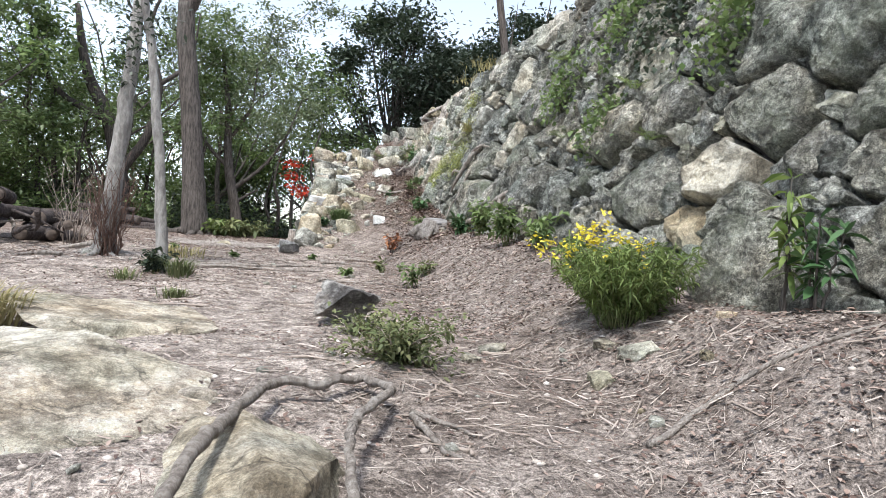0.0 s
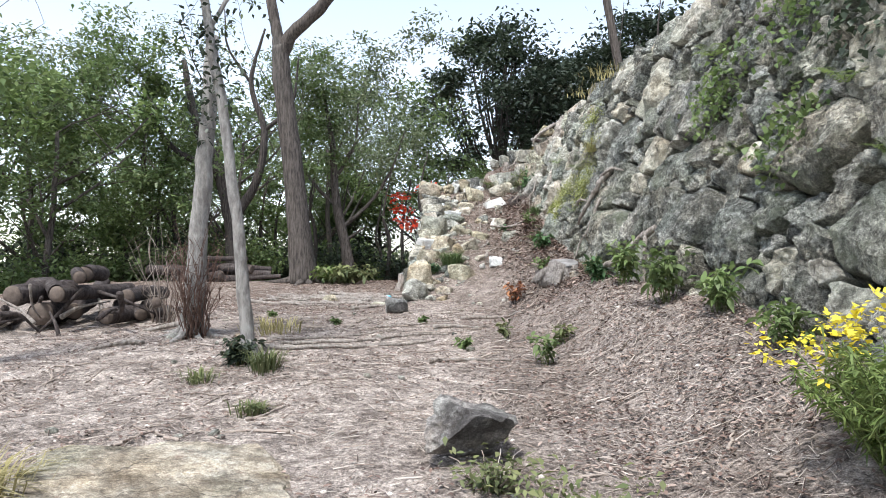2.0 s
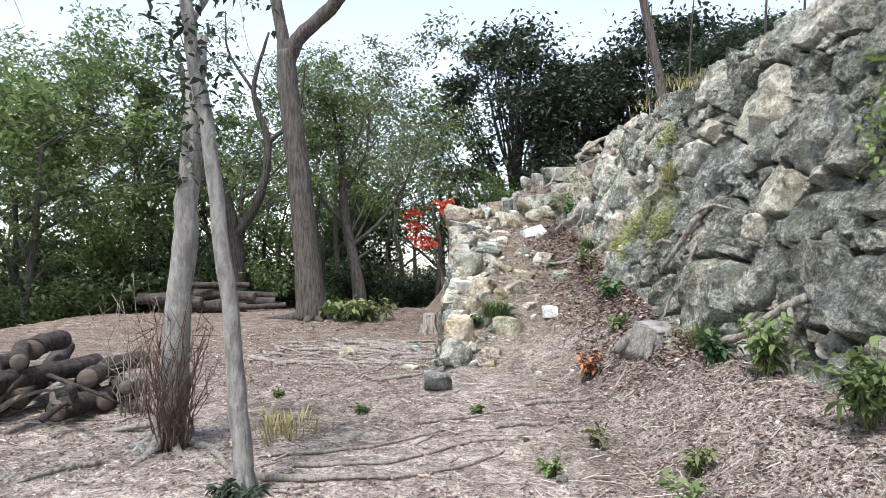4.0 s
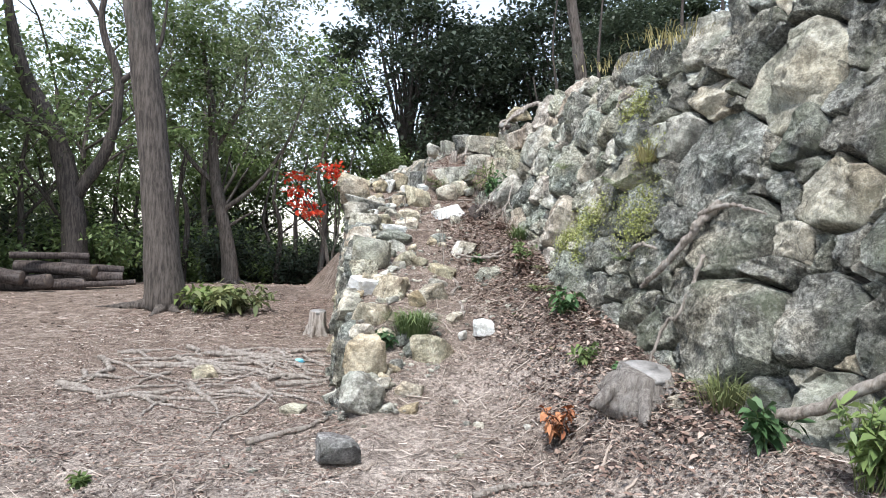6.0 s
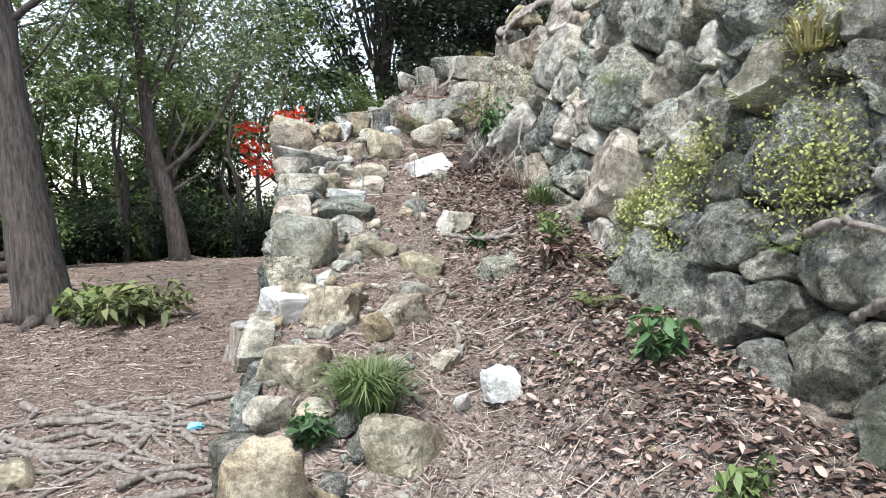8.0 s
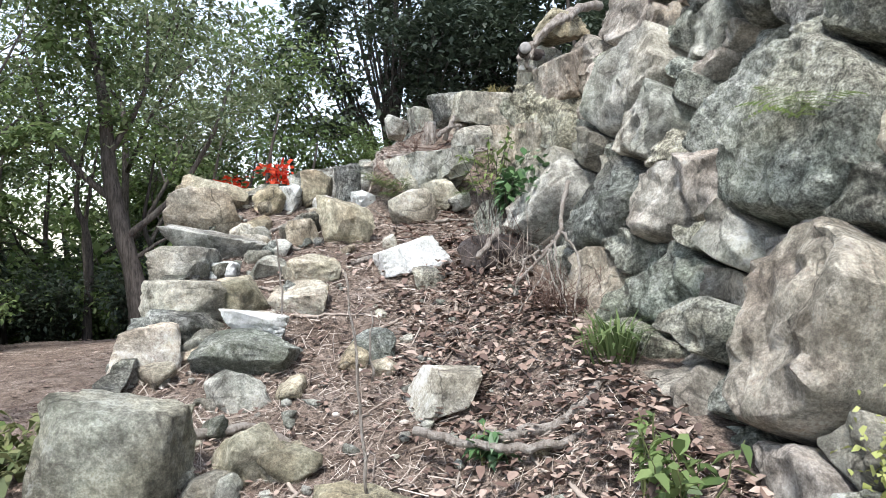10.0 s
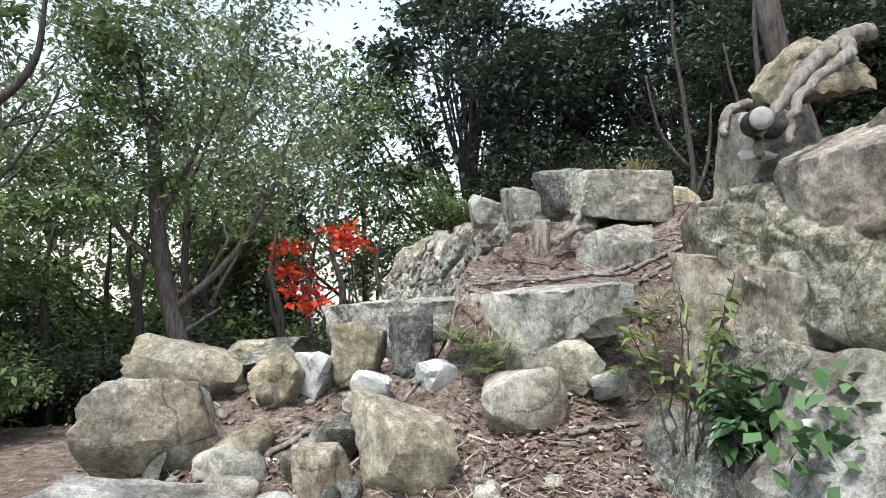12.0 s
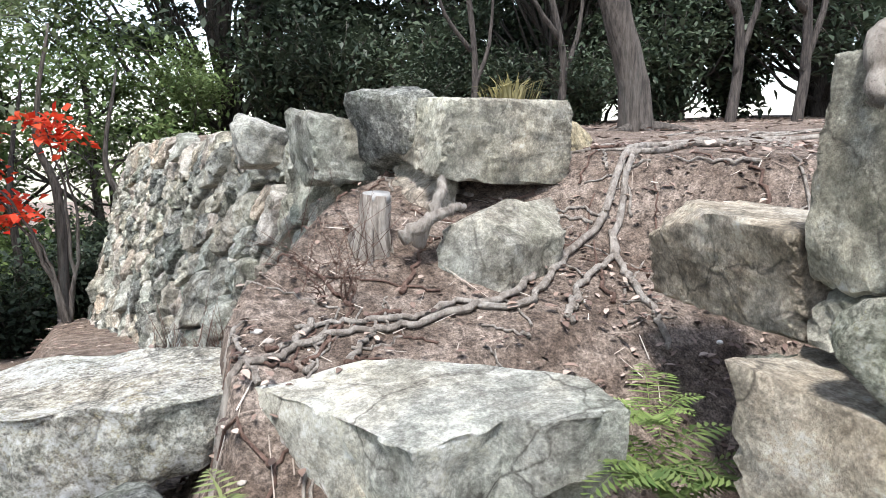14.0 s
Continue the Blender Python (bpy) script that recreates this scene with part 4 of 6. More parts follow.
UNDER = "dense dark-green undergrowth bush beneath the trees"
under_a = put(bush("undergrowth_bush", 70, 1.25, 3600, LEAF, 0.13, UNDER, 26, 1.0, group="undergrowth"), -5.8, 19.8)
under_b = put(bush("undergrowth_bush", 71, 1.4, 3600, DARKL, 0.14, UNDER, 26, 1.15, group="undergrowth"), -3.6, 22.6)
for k, (x, y, s) in enumerate([(-7.4, 18.3, 0.9), (-8.8, 17, 1.2), (-10, 15, 1.1), (-11, 13, 1.2), (-9.2, 20.5, 1.5), (-11.5, 18, 1.5), (-6.8, 21.6, 1.2), (-12.5, 12, 1.4), (-2.5, 27, 1.4), (-5.4, 26, 1.6), (-8.5, 25, 1.6), (0.5, 28.5, 1.0), (-13.5, 16, 1.6), (-4.9, 23.2, 1.0), (-3.2, 29, 1.9), (-6.5, 29.5, 2.0), (-0.8, 30, 1.6), (-10.5, 28, 2.1), (-1.5, 26.6, 1.2), (-15, 20, 2.0), (-13, 24, 2.0), (1.6, 33, 2.2), (-3.5, 35, 2.6), (-7, 36, 2.8), (-4.8, 25, 1.9), (-3.0, 25.8, 1.7), (-6.2, 27.5, 2.3), (-1.0, 28, 1.6), (-7.8, 29.5, 2.5)]):
    again(under_a, x, y, k * 53, s)
for k, (x, y, s) in enumerate([(-1.8, 23.8, 0.95), (-0.7, 24.2, 0.9), (-5.2, 22.2, 0.9), (-0.2, 26, 0.9), (-7.6, 23.5, 1.4), (-9.5, 23, 1.6), (-4.2, 25.2, 1.1), (-2.4, 25.5, 1.1), (-12, 20.5, 1.7), (-8.4, 19.3, 1.0), (1.2, 30, 1.0), (7.5, 25, 0.9), (10, 22.5, 1.1), (12.5, 20, 1.2), (13.5, 17, 1.3), (9.2, 27, 1.2), (6.2, 26.5, 0.8), (15, 14, 1.4), (11.5, 25.5, 1.3), (8, 22.5, 0.8), (6.8, 28, 1.4), (8.6, 29, 1.6), (10.5, 28, 1.6), (13, 24, 1.6), (5, 30, 1.5), (3.4, 31, 1.5), (14.5, 20, 1.6), (16.5, 17, 1.7), (12, 31, 1.9), (18, 21, 1.9), (7, 33, 1.9)]):
    again(under_b, x, y, k * 71, s)


for k, (x, y, z, s) in enumerate([(0.4, 26.5, -0.6, 0.9), (-0.9, 27.5, -0.8, 1.1), (-2.3, 27, -0.8, 1.2), (-3.8, 28, -0.8, 1.3), (1.6, 28, -0.4, 0.9), (-5.6, 28, -1.2, 1.6), (-7.6, 27, -1.4, 1.7), (-9.8, 27.5, -1.6, 1.8), (-12, 26, -1.8, 1.9), (-14.5, 24, -2.4, 2.0), (-16, 20, -3.0, 2.0), (-17.5, 16.5, -3.4, 2.0), (-4.2, 31, -1.6, 1.8)]):
    again(under_b if k % 2 else under_a, x, y, k * 67, s, z)


def grass(name, x, y, seed, count, length, leaf, label, spread=0.08, z=None, group="grass tufts"):
    rng = np.random.default_rng(seed)
    Q = []
    for _ in range(count):
        a, L = rng.uniform(0, 2 * math.pi), length * rng.uniform(0.5, 1.1)
        o = np.array([math.cos(a), math.sin(a), 0])
        b = o * rng.uniform(0, spread) + rng.normal(0, spread * 0.3, 3) * (1, 1, 0)
        lean = rng.uniform(0.3, 1.15)
        side = np.array([-o[1], o[0], 0]) * 0.0035 * rng.uniform(0.7, 1.6)
        p = [b, b + o * L * lean * 0.3 + np.array([0, 0, L * 0.6]), b + o * L * lean * 0.85 + np.array([0, 0, L * (1 - 0.45 * lean)])]
        Q.append([p[0] - side, p[0] + side, p[1] + side, p[1] - side])
        Q.append([p[1] - side, p[1] + side, p[2] + side * 0.1, p[2] - side * 0.1])
    ob = new(name, quads(name, Q, leaf))
    ob.location = (x, y, gz(x, y) - 0.01 if z is None else z)
    return tagged(ob, label, "grass", group)


grass("grass_tuft", -0.6, 4.25, 90, 160, 0.22, SCRUB, "small green grass tuft in bare soil")
grass("grass_tuft", -0.95, 4.0, 91, 90, 0.14, SCRUB, "small green grass tuft in bare soil")
grass("grass_tuft", -0.95, 1.95, 92, 420, 0.3, STRAWG, "yellowing grass clump beside the slabs", 0.16)
grass("grass_tuft", -0.4, 3.4, 93, 110, 0.12, SCRUB, "small green grass tuft in bare soil")
grass("grass_tuft", 0.55, 8.6, 94, 420, 0.32, LEAF, "arching green grass clump among the ramp stones", 0.1)
grass("grass_tuft", 1.78, 10.15, 95, 150, 0.2, LEAF, "bright green grass at the foot of the wall", 0.06)
grass("grass_tuft", 2.1, 13.6, 96, 90, 0.12, STRAWG, "russet dry grass on top of the block", 0.07, 2.85)
grass("grass_tuft", 2.32, 8.25, 97, 90, 0.2, STRAWG, "dry straw grass growing from the wall", 0.06, 1.95)
grass("grass_tuft", 2.05, 6.55, 98, 160, 0.26, SCRUB, "thin grass at the foot of the wall", 0.1)
grass("grass_tuft", 2.55, 8.4, 99, 120, 0.13, STRAWG, "dry grass fringe on the wall top", 0.3, 2.95)
grass("grass_tuft", 2.45, 9.3, 89, 100, 0.11, STRAWG, "dry grass fringe on the wall top", 0.35, 2.95)
grass("grass_tuft", -1.0, 5.9, 88, 120, 0.2, STRAWG, "sparse yellow grass in trodden soil", 0.25)


def fern(name, x, y, z, seed, fronds, length, leaf, label, group="ferns"):
    rng = np.random.default_rng(seed)
    root = tagged(new(name), label, "fern", group)
    Q = []
    for k in range(fronds):
        a = 2 * math.pi * k / fronds + rng.uniform(-0.3, 0.3)
        L = length * rng.uniform(0.7, 1.15)
        o, up = np.array([math.cos(a), math.sin(a), 0]) * 0.8, rng.uniform(0.7, 1.25)
        n = 13
        for j in range(n):
            f = (j + 1) / n
            p = o * L * f + np.array([0, 0, L * (up * f - 0.75 * f * f)])
            w = L * 0.3 * math.sin(math.pi * min(1, f * 0.85 + 0.18))
            s = np.array([-o[1], o[0], 0])
            for sg in (-1, 1):
                tip = p + s * sg * w + o * w * 0.35 + np.array([0, 0, -0.12 * w])
                h = o * L * 0.028
                Q.append([p - h, (p + tip) / 2 - h * 1.1, tip, (p + tip) / 2 + h * 1.1])
        Q.append([np.zeros(3), o * L * 0.5 + np.array([0, 0, L * (up * 0.5 - 0.19)]) + (0.003, 0.003, 0), o * L + np.array([0, 0, L * (up - 0.75)]), o * L * 0.5 + np.array([0, 0, L * (up * 0.5 - 0.19)]) - (0.003, 0.003, 0)])
    f = new("fronds", quads("fronds", Q, leaf))
    f.parent = root
    root.location = (x, y, z)
    return root


FERN_L = "green fern growing between the stones"
for k, (x, y, z, n, L, m) in enumerate([(1.83, 9.15, 0.98, 9, 0.26, FERNM), (1.62, 8.75, 0.86, 8, 0.2, FERNM), (1.74, 12.34, 2.14, 12, 0.2, FERNM), (1.8, 12.32, 2.1, 12, 0.2, FERNM), (1.82, 12.42, 2.2, 11, 0.18, FRESH), (1.7, 12.28, 2.02, 9, 0.16, FERNM), (1.62, 12.26, 1.96, 7, 0.12, FERNM), (1.06, 12.5, 2.06, 12, 0.18, SCRUB), (1.12, 12.44, 2.02, 12, 0.19, FERNM), (1.22, 12.42, 2.0, 11, 0.17, FERNM), (1.16, 12.38, 1.96, 9, 0.14, FERNM), (1.5, 8.55, 0.6, 7, 0.22, FERNM), (2.35, 9.6, 1.75, 7, 0.2, FRESH)]):
    fern("fern", x, y, z, 110 + k, n, L, m, FERN_L)
for k, (y, z, L) in enumerate([(3.05, 1.0, 0.2), (2.62, 1.85, 0.26), (3.6, 1.5, 0.2), (8.45, 1.7, 0.22), (9.6, 1.95, 0.22), (4.6, 1.25, 0.2), (5.5, 2.25, 0.26), (8.0, 1.12, 0.16)]):
    fern("fern", float(wall_x(y, z)) - 0.08, y, z + 0.05, 130 + k, 7, L, FERNM if k % 2 else FRESH, "bright green fern hanging from the wall face", "wall ferns")


def leafy(name, x, y, z, seed, stems, height, leaf, leaf_size, per, label, wide=0.4, cat="plant", spread=0.5, bark=SCRUB, thick=0.004, group=""):
    """A plant of upright stems with leaves set along them."""
    rng = np.random.default_rng(seed)
    root = tagged(new(name), label, cat, group)
    lines, c = [], []
    for k in range(stems):
        a, o = rng.uniform(0, 2 * math.pi), rng.uniform(0, spread) * height
        h = height * rng.uniform(0.6, 1.1)
        tip = np.array([math.cos(a) * o, math.sin(a) * o, h])
        b = np.array([math.cos(a), math.sin(a), 0]) * o * 0.25
        pts = curve_through([b, b * 0.6 + tip * np.array([0.4, 0.4, 0.5]), tip], 5, rng, height * 0.01)
        lines.append((pts, np.linspace(thick, thick * 0.4, len(pts))))
        for j in range(per):
            f = rng.uniform(0.2, 1) ** 0.7
            i = f * (len(pts) - 1)
            c.append(pts[int(i)] + (pts[min(int(i) + 1, len(pts) - 1)] - pts[int(i)]) * (i % 1))
    V, F = tubes(lines, 5)
    s = new("stems", mesh("stems", V, F, bark))
    s.parent = root
    f = new("foliage", quads("foliage", leaves(np.array(c), leaf_size, rng, wide, 0.15, True), leaf))
    f.parent = root
    root.location = (x, y, z)
    return root


# flowering bush below the wall
ragwort = leafy("flowering_bush", 2.26, 1.95, min(gz(2.26, 1.95), -0.2), 140, 200, 0.44, FRESH, 0.05, 46, "bushy green plant with bright yellow flower heads", 0.17, "bush", 0.95)
rng = np.random.default_rng(141)
heads = []
for _ in range(60):
    a, o = rng.uniform(0, 2 * math.pi), rng.uniform(0, 0.42)
    c = np.array([-0.12 + math.cos(a) * o, 0.16 + math.sin(a) * o * 0.7, 0.52 - 0.3 * o + rng.normal(0, 0.05)])
    heads += [c + rng.normal(0, 0.016, 3) for _ in range(7)]
fl = new("flowers", quads("flowers", leaves(np.array(heads), 0.026, rng, 0.9, 0.0), YELLOW))
fl.parent = ragwort
scrub = put(bush("scrub_bush", 142, 0.36, 2600, SCRUB, 0.034, "low sprawling grey-green scrub bush on the path", 34, 0.62, STRAW), 1.06, 1.75)
put(bush("scrub_bush", 143, 0.2, 500, SCRUB, 0.036, "low thin scrub plant behind the rock", 20, 0.9, STRAW), 0.88, 2.35)
leafy("sapling", 2.78, 1.34, gz(2.78, 1.34), 144, 3, 0.7, FRESH, 0.1, 26, "tall sapling with long drooping fresh green leaves", 0.24, "sapling", 0.16, BARK, 0.009)
leafy("sapling", 2.8, 1.15, gz(2.8, 1.15), 145, 4, 0.4, GLOSSY, 0.1, 20, "sapling with large dark drooping leaves", 0.36, "sapling", 0.3, BARK, 0.008)
leafy("weed", 1.5, -0.1, gz(1.5, -0.1), 146, 6, 0.12, FRESH, 0.045, 12, "small yellow-green weed in the soil", 0.6)
leafy("weed", 1.66, -0.14, gz(1.66, -0.14), 147, 3, 0.09, FRESH, 0.04, 9, "small yellow-green weed in the soil", 0.6)
for k, (x, y, h, n, m, ls) in enumerate([(-0.86, 4.5, 0.2, 30, DARKL, 0.06), (2.1, 5.6, 0.36, 22, LEAF, 0.07), (2.2, 4.6, 0.42, 20, LEAF, 0.08), (2.3, 3.9, 0.3, 18, LEAF, 0.07), (2.0, 6.1, 0.2, 10, GLOSSY, 0.08), (1.7, 8.25, 0.2, 9, GLOSSY, 0.075), (1.62, 7.55, 0.16, 9, LEAF, 0.05), (1.75, 7.2, 0.12, 8, GLOSSY, 0.06), (1.5, 5.0, 0.16, 8, SCRUB, 0.05), (0.75, 5.2, 0.12, 7, LEAF, 0.05), (1.1, 5.6, 0.14, 6, SCRUB, 0.05), (0.35, 6.3, 0.07, 7, LEAF, 0.05), (-0.55, 6.4, 0.06, 7, LEAF, 0.05), (0.3, 8.45, 0.16, 16, GLOSSY, 0.05), (1.3, 9.95, 0.12, 8, GLOSSY, 0.05), (1.65, 9.4, 0.26, 10, LEAF, 0.05), (-1.3, 6.8, 0.06, 8, LEAF, 0.05), (1.35, 4.6, 0.22, 8, LEAF, 0.06), (2.4, 3.2, 0.26, 14, LEAF, 0.06)]):
    leafy("weed", x, y, gz(x, y) - 0.01, 150 + k, n, h, m, ls, 11, "small leafy weed rooted in the litter", 0.5, "weed", 0.7, SCRUB, 0.003, "weeds")
leafy("fern_patch", -1.55, 12.6, gz(-1.55, 12.6), 180, 60, 0.3, SCRUB, 0.14, 9, "low patch of pale green broad leaves", 0.4, "plant", 2.4)
leafy("fern_patch", -2.0, 12.9, gz(-2.0, 12.9), 181, 40, 0.26, FERNM, 0.14, 9, "low patch of pale green broad leaves", 0.4, "plant", 2.4)
leafy("shrub", 1.7, 11.84, 1.8, 182, 9, 0.5, FRESH, 0.042, 16, "leafy light-green shrub against the wall", 0.45, "shrub", 0.42, BARK, 0.004)
leafy("shrub", 1.76, 11.7, 1.8, 183, 16, 0.26, GLOSSY, 0.06, 16, "shrub with glossy oval leaves by the ramp", 0.45, "shrub", 0.6, BARK, 0.005)
leafy("yellow_weed", 1.62, 9.55, 1.05, 184, 5, 0.22, LEAF, 0.03, 16, "slim weed with a yellow flower", 0.4, "weed", 0.2)
leafy("red_sapling", 1.28, 7.0, gz(1.28, 7.0), 185, 9, 0.22, RUSTY, 0.06, 14, "withered rust-brown sapling beside the stump", 0.5, "sapling", 0.6, BARK)
leafy("red_sapling", 1.6, 9.3, gz(1.6, 9.3), 186, 8, 0.18, LITTER, 0.06, 14, "withered rust-brown fern beside the wall", 0.45, "plant", 0.7, BARK)
# creepers on the wall
for k, (y, z, r, n, m) in enumerate([(8.71, 2.42, 0.2, 900, MOSSY), (8.3, 2.0, 0.16, 500, MOSSY), (8.15, 1.55, 0.24, 1200, MOSSY), (8.0, 1.4, 0.2, 900, MOSSY), (8.83, 1.4, 0.22, 1000, MOSSY), (8.76, 1.1, 0.2, 900, MOSSY), (8.67, 1.54, 0.14, 400, MOSSY), (9.04, 1.26, 0.12, 900, MOSSY), (8.86, 1.04, 0.12, 900, MOSSY), (2.75, 1.75, 0.36, 380, LEAF), (3.6, 2.0, 0.45, 420, DARKL), (4.4, 2.4, 0.5, 520, LEAF), (4.0, 1.3, 0.3, 380, LEAF), (5.2, 1.9, 0.35, 420, LEAF), (2.2, 2.4, 0.45, 450, LEAF), (3.1, 2.8, 0.55, 600, LEAF), (11.3, 1.95, 0.12, 70, GLOSSY)]):
    g = np.random.default_rng(200 + k)
    uv = g.normal(0, r * 0.5, (n, 2))
    c = np.stack([wall_x(y + uv[:, 0], z + uv[:, 1]) - 0.02 - g.uniform(-0.03, 0.08 if m is MOSSY else 0.14, n), y + uv[:, 0], z + uv[:, 1] + 0.05], 1)
    tagged(new("creeper", quads("creeper", leaves(c, 0.017 if m is MOSSY else 0.05, g, 0.8, 0.6), m)), "yellow-green creeper spread over the wall" if m is MOSSY else "leafy green creeper clinging to the wall", "creeper", "wall creepers")


def red_maple():
    rng = np.random.default_rng(210)
    root = tagged(new("red_maple"), "young maple with vivid red leaf clusters", "tree")
    b = np.array([-0.55, 21.3, 0.0])
    b[2] = gz(b[0], b[1]) - 0.1
    ends = [(-1.45, 21.5, 2.35), (-1.3, 21.6, 2.0), (-1.5, 21.4, 2.7), (-0.6, 21.3, 2.95), (-0.45, 21.4, 2.75), (-1.1, 21.4, 1.75)]
    lines, c = [], []
    for e in ends:
        pts = curve_through([b, b * 0.5 + np.array(e) * 0.5 + (0.15, 0, 0.1), e], 6, rng, 0.02)
        lines.append((pts, np.linspace(0.035, 0.008, len(pts))))
        c.append(np.array(e) + rng.normal(0, 1, (70, 3)) * (0.17, 0.17, 0.07))
    V, F = tubes(lines, 6)
    for n, me in (("trunk", mesh("trunk", V, F, BARK)), ("foliage", quads("foliage", leaves(np.vstack(c), 0.13, rng, 0.8, 0.1), RED))):
        o = new(n, me)
        o.parent = root


red_maple()


# bare reddish brush round the pale trunk
def brush(name, x, y, seed, stems, height, mat, label, spread=0.5, thick=0.005):
    rng = np.random.default_rng(seed)
    lines = []
    for _ in range(stems):
        a, o = rng.uniform(0, 2 * math.pi), rng.uniform(0.05, spread)
        tip = np.array([math.cos(a) * o, math.sin(a) * o, height * rng.uniform(0.5, 1.1)])
        pts = curve_through([tip * (0.3, 0.3, 0), tip * (0.5, 0.5, 0.5), tip], 3, rng, 0.02)
        lines.append((pts, np.linspace(thick, thick * 0.3, len(pts))))
        for _ in range(3):
            p = pts[rng.integers(2, len(pts))]
            lines.append(([p, p + rng.normal(0, 0.08, 3) + (0, 0, 0.1)], [thick * 0.5, thick * 0.2]))
    V, F = tubes(lines, 4)
    ob = new(name, mesh(name, V, F, mat))
    ob.location = (x, y, gz(x, y))
    return tagged(ob, label, "shrub")


TWIGM = bark_material("red_brown_twig", (0.11, 0.065, 0.05), (0.22, 0.14, 0.11))
brush("twig_shrub", -1.6, 5.5, 220, 70, 0.75, TWIGM, "bare red-brown twiggy shrub round a trunk", 0.3, 0.006)
brush("twig_shrub", -2.2, 6.2, 221, 26, 0.8, STRAW, "bare pale twiggy shrub", 0.4)
brush("twig_shrub", 1.74, 11.4, 222, 30, 0.15, TWIGM, "bare thorny twigs on the ramp bank", 0.3, 0.0025)
brush("twig_shrub", 1.66, 11.2, 225, 26, 0.1, STRAW, "heap of dry brown twigs on the ramp bank", 0.26, 0.003)
brush("twig_shrub", 1.75, 10.6, 226, 30, 0.09, TWIGM, "low tangle of bare twigs by the wall", 0.25, 0.0025)
brush("twig_shrub", 1.36, 13.1, 223, 16, 0.16, TWIGM, "tangle of bare twigs below the block", 0.22, 0.002)
brush("twig_shrub", 1.05, 14.3, 224, 50, 0.28, TWIGM, "bare scrubby twigs under the far wall", 0.35, 0.003)


# ---- logs, stumps, roots, sticks ----
def log(name, a, b, r, seed, label, group, sawn=None):
    rng = np.random.default_rng(seed)
    root = tagged(new(name), label, "log", group)
    pts = curve_through([a, (np.array(a) + b) / 2 + rng.normal(0, 0.02, 3), b], 5)
    V, F = tubes([(pts, r * (1 + rng.normal(0, 0.04, len(pts))))], 14)
    V = [np.array(v) + noise.noise_vector(Vector(v) * 9) * r * 0.16 for v in V]
    o = new("bark", mesh("bark", V, F[:-2], LOGM))
    o.parent = root
    for end, way in ((pts[0], pts[0] - pts[1]), (pts[-1], pts[-1] - pts[-2])):
        way = way / np.linalg.norm(way)
        V2, F2 = tubes([([end - way * 0.02, end + way * 0.004, end + way * 0.006], [r * 0.985, r * 0.96, r * 0.3])], 14)
        e = new("cut_end", mesh("cut_end", V2, F2, sawn or CUT))
        e.parent = root
    return root


rng = np.random.default_rng(230)
for k, (x, z, r) in enumerate([(-3.25, 0.05, 0.1), (-2.95, 0.06, 0.11), (-2.65, 0.04, 0.1), (-2.38, 0.03, 0.08), (-3.1, 0.24, 0.1), (-2.8, 0.25, 0.11), (-2.52, 0.2, 0.09), (-2.95, 0.42, 0.1), (-2.66, 0.4, 0.08), (-3.4, 0.22, 0.09), (-3.55, 0.04, 0.1), (-2.25, 0.15, 0.07)]):
    log("log", (x + rng.normal(0, 0.05), 5.95 + rng.uniform(-0.35, 0.25), z), (x - 0.3 + rng.normal(0, 0.35), 7.0 + rng.uniform(-0.5, 0.4), z + rng.normal(0, 0.1)), r * rng.uniform(0.7, 1.15), 231 + k, "dark weathered cut log stacked in a pile", "log pile")
for k, (x, y, z, L, r) in enumerate([(-5.6, 16.2, 0.12, 1.5, 0.14), (-5.2, 16.6, 0.15, 1.7, 0.15), (-5.4, 16.4, 0.4, 1.5, 0.13), (-5.0, 16.8, 0.42, 1.2, 0.12), (-5.9, 15.9, 0.14, 1.4, 0.13), (-5.5, 16.4, 0.62, 1.2, 0.11), (-6.3, 15.6, 0.3, 1.4, 0.12), (-4.4, 16.0, 0.1, 1.0, 0.1)]):
    g0 = gz(x, y)
    a = 0.35 * math.sin(k * 2.7)
    log("log", (x - L / 2 * math.cos(a), y - L / 2 * math.sin(a), g0 + z), (x + L / 2 * math.cos(a), y + 0.2 + L / 2 * math.sin(a), g0 + z + 0.08 * math.sin(k * 1.9)), r * (0.8 + 0.3 * math.sin(k * 3.3)), 250 + k, "grey cut log stacked at the wood's edge", "far log pile")


g = np.random.default_rng(265)
for k in range(16):
    x, y = g.uniform(-3.7, -2.1), g.uniform(5.4, 6.1)
    a = g.uniform(0, math.pi)
    L = g.uniform(0.3, 0.7)
    c = np.array([x, y, gz(x, y) + g.uniform(0.02, 0.3)])
    d = np.array([math.cos(a), math.sin(a) * 0.5, g.normal(0.1, 0.4)]) * L / 2
    V, F = tubes([(curve_through([c - d, c + g.normal(0, 0.04, 3), c + d], 4), np.linspace(g.uniform(0.012, 0.035), 0.008, 9))], 7)
    tagged(new("branch", mesh("branch", V, F, LOGM if k % 3 else ROOT)), "broken dead branch tangled in the log pile", "branch", "pile branches")


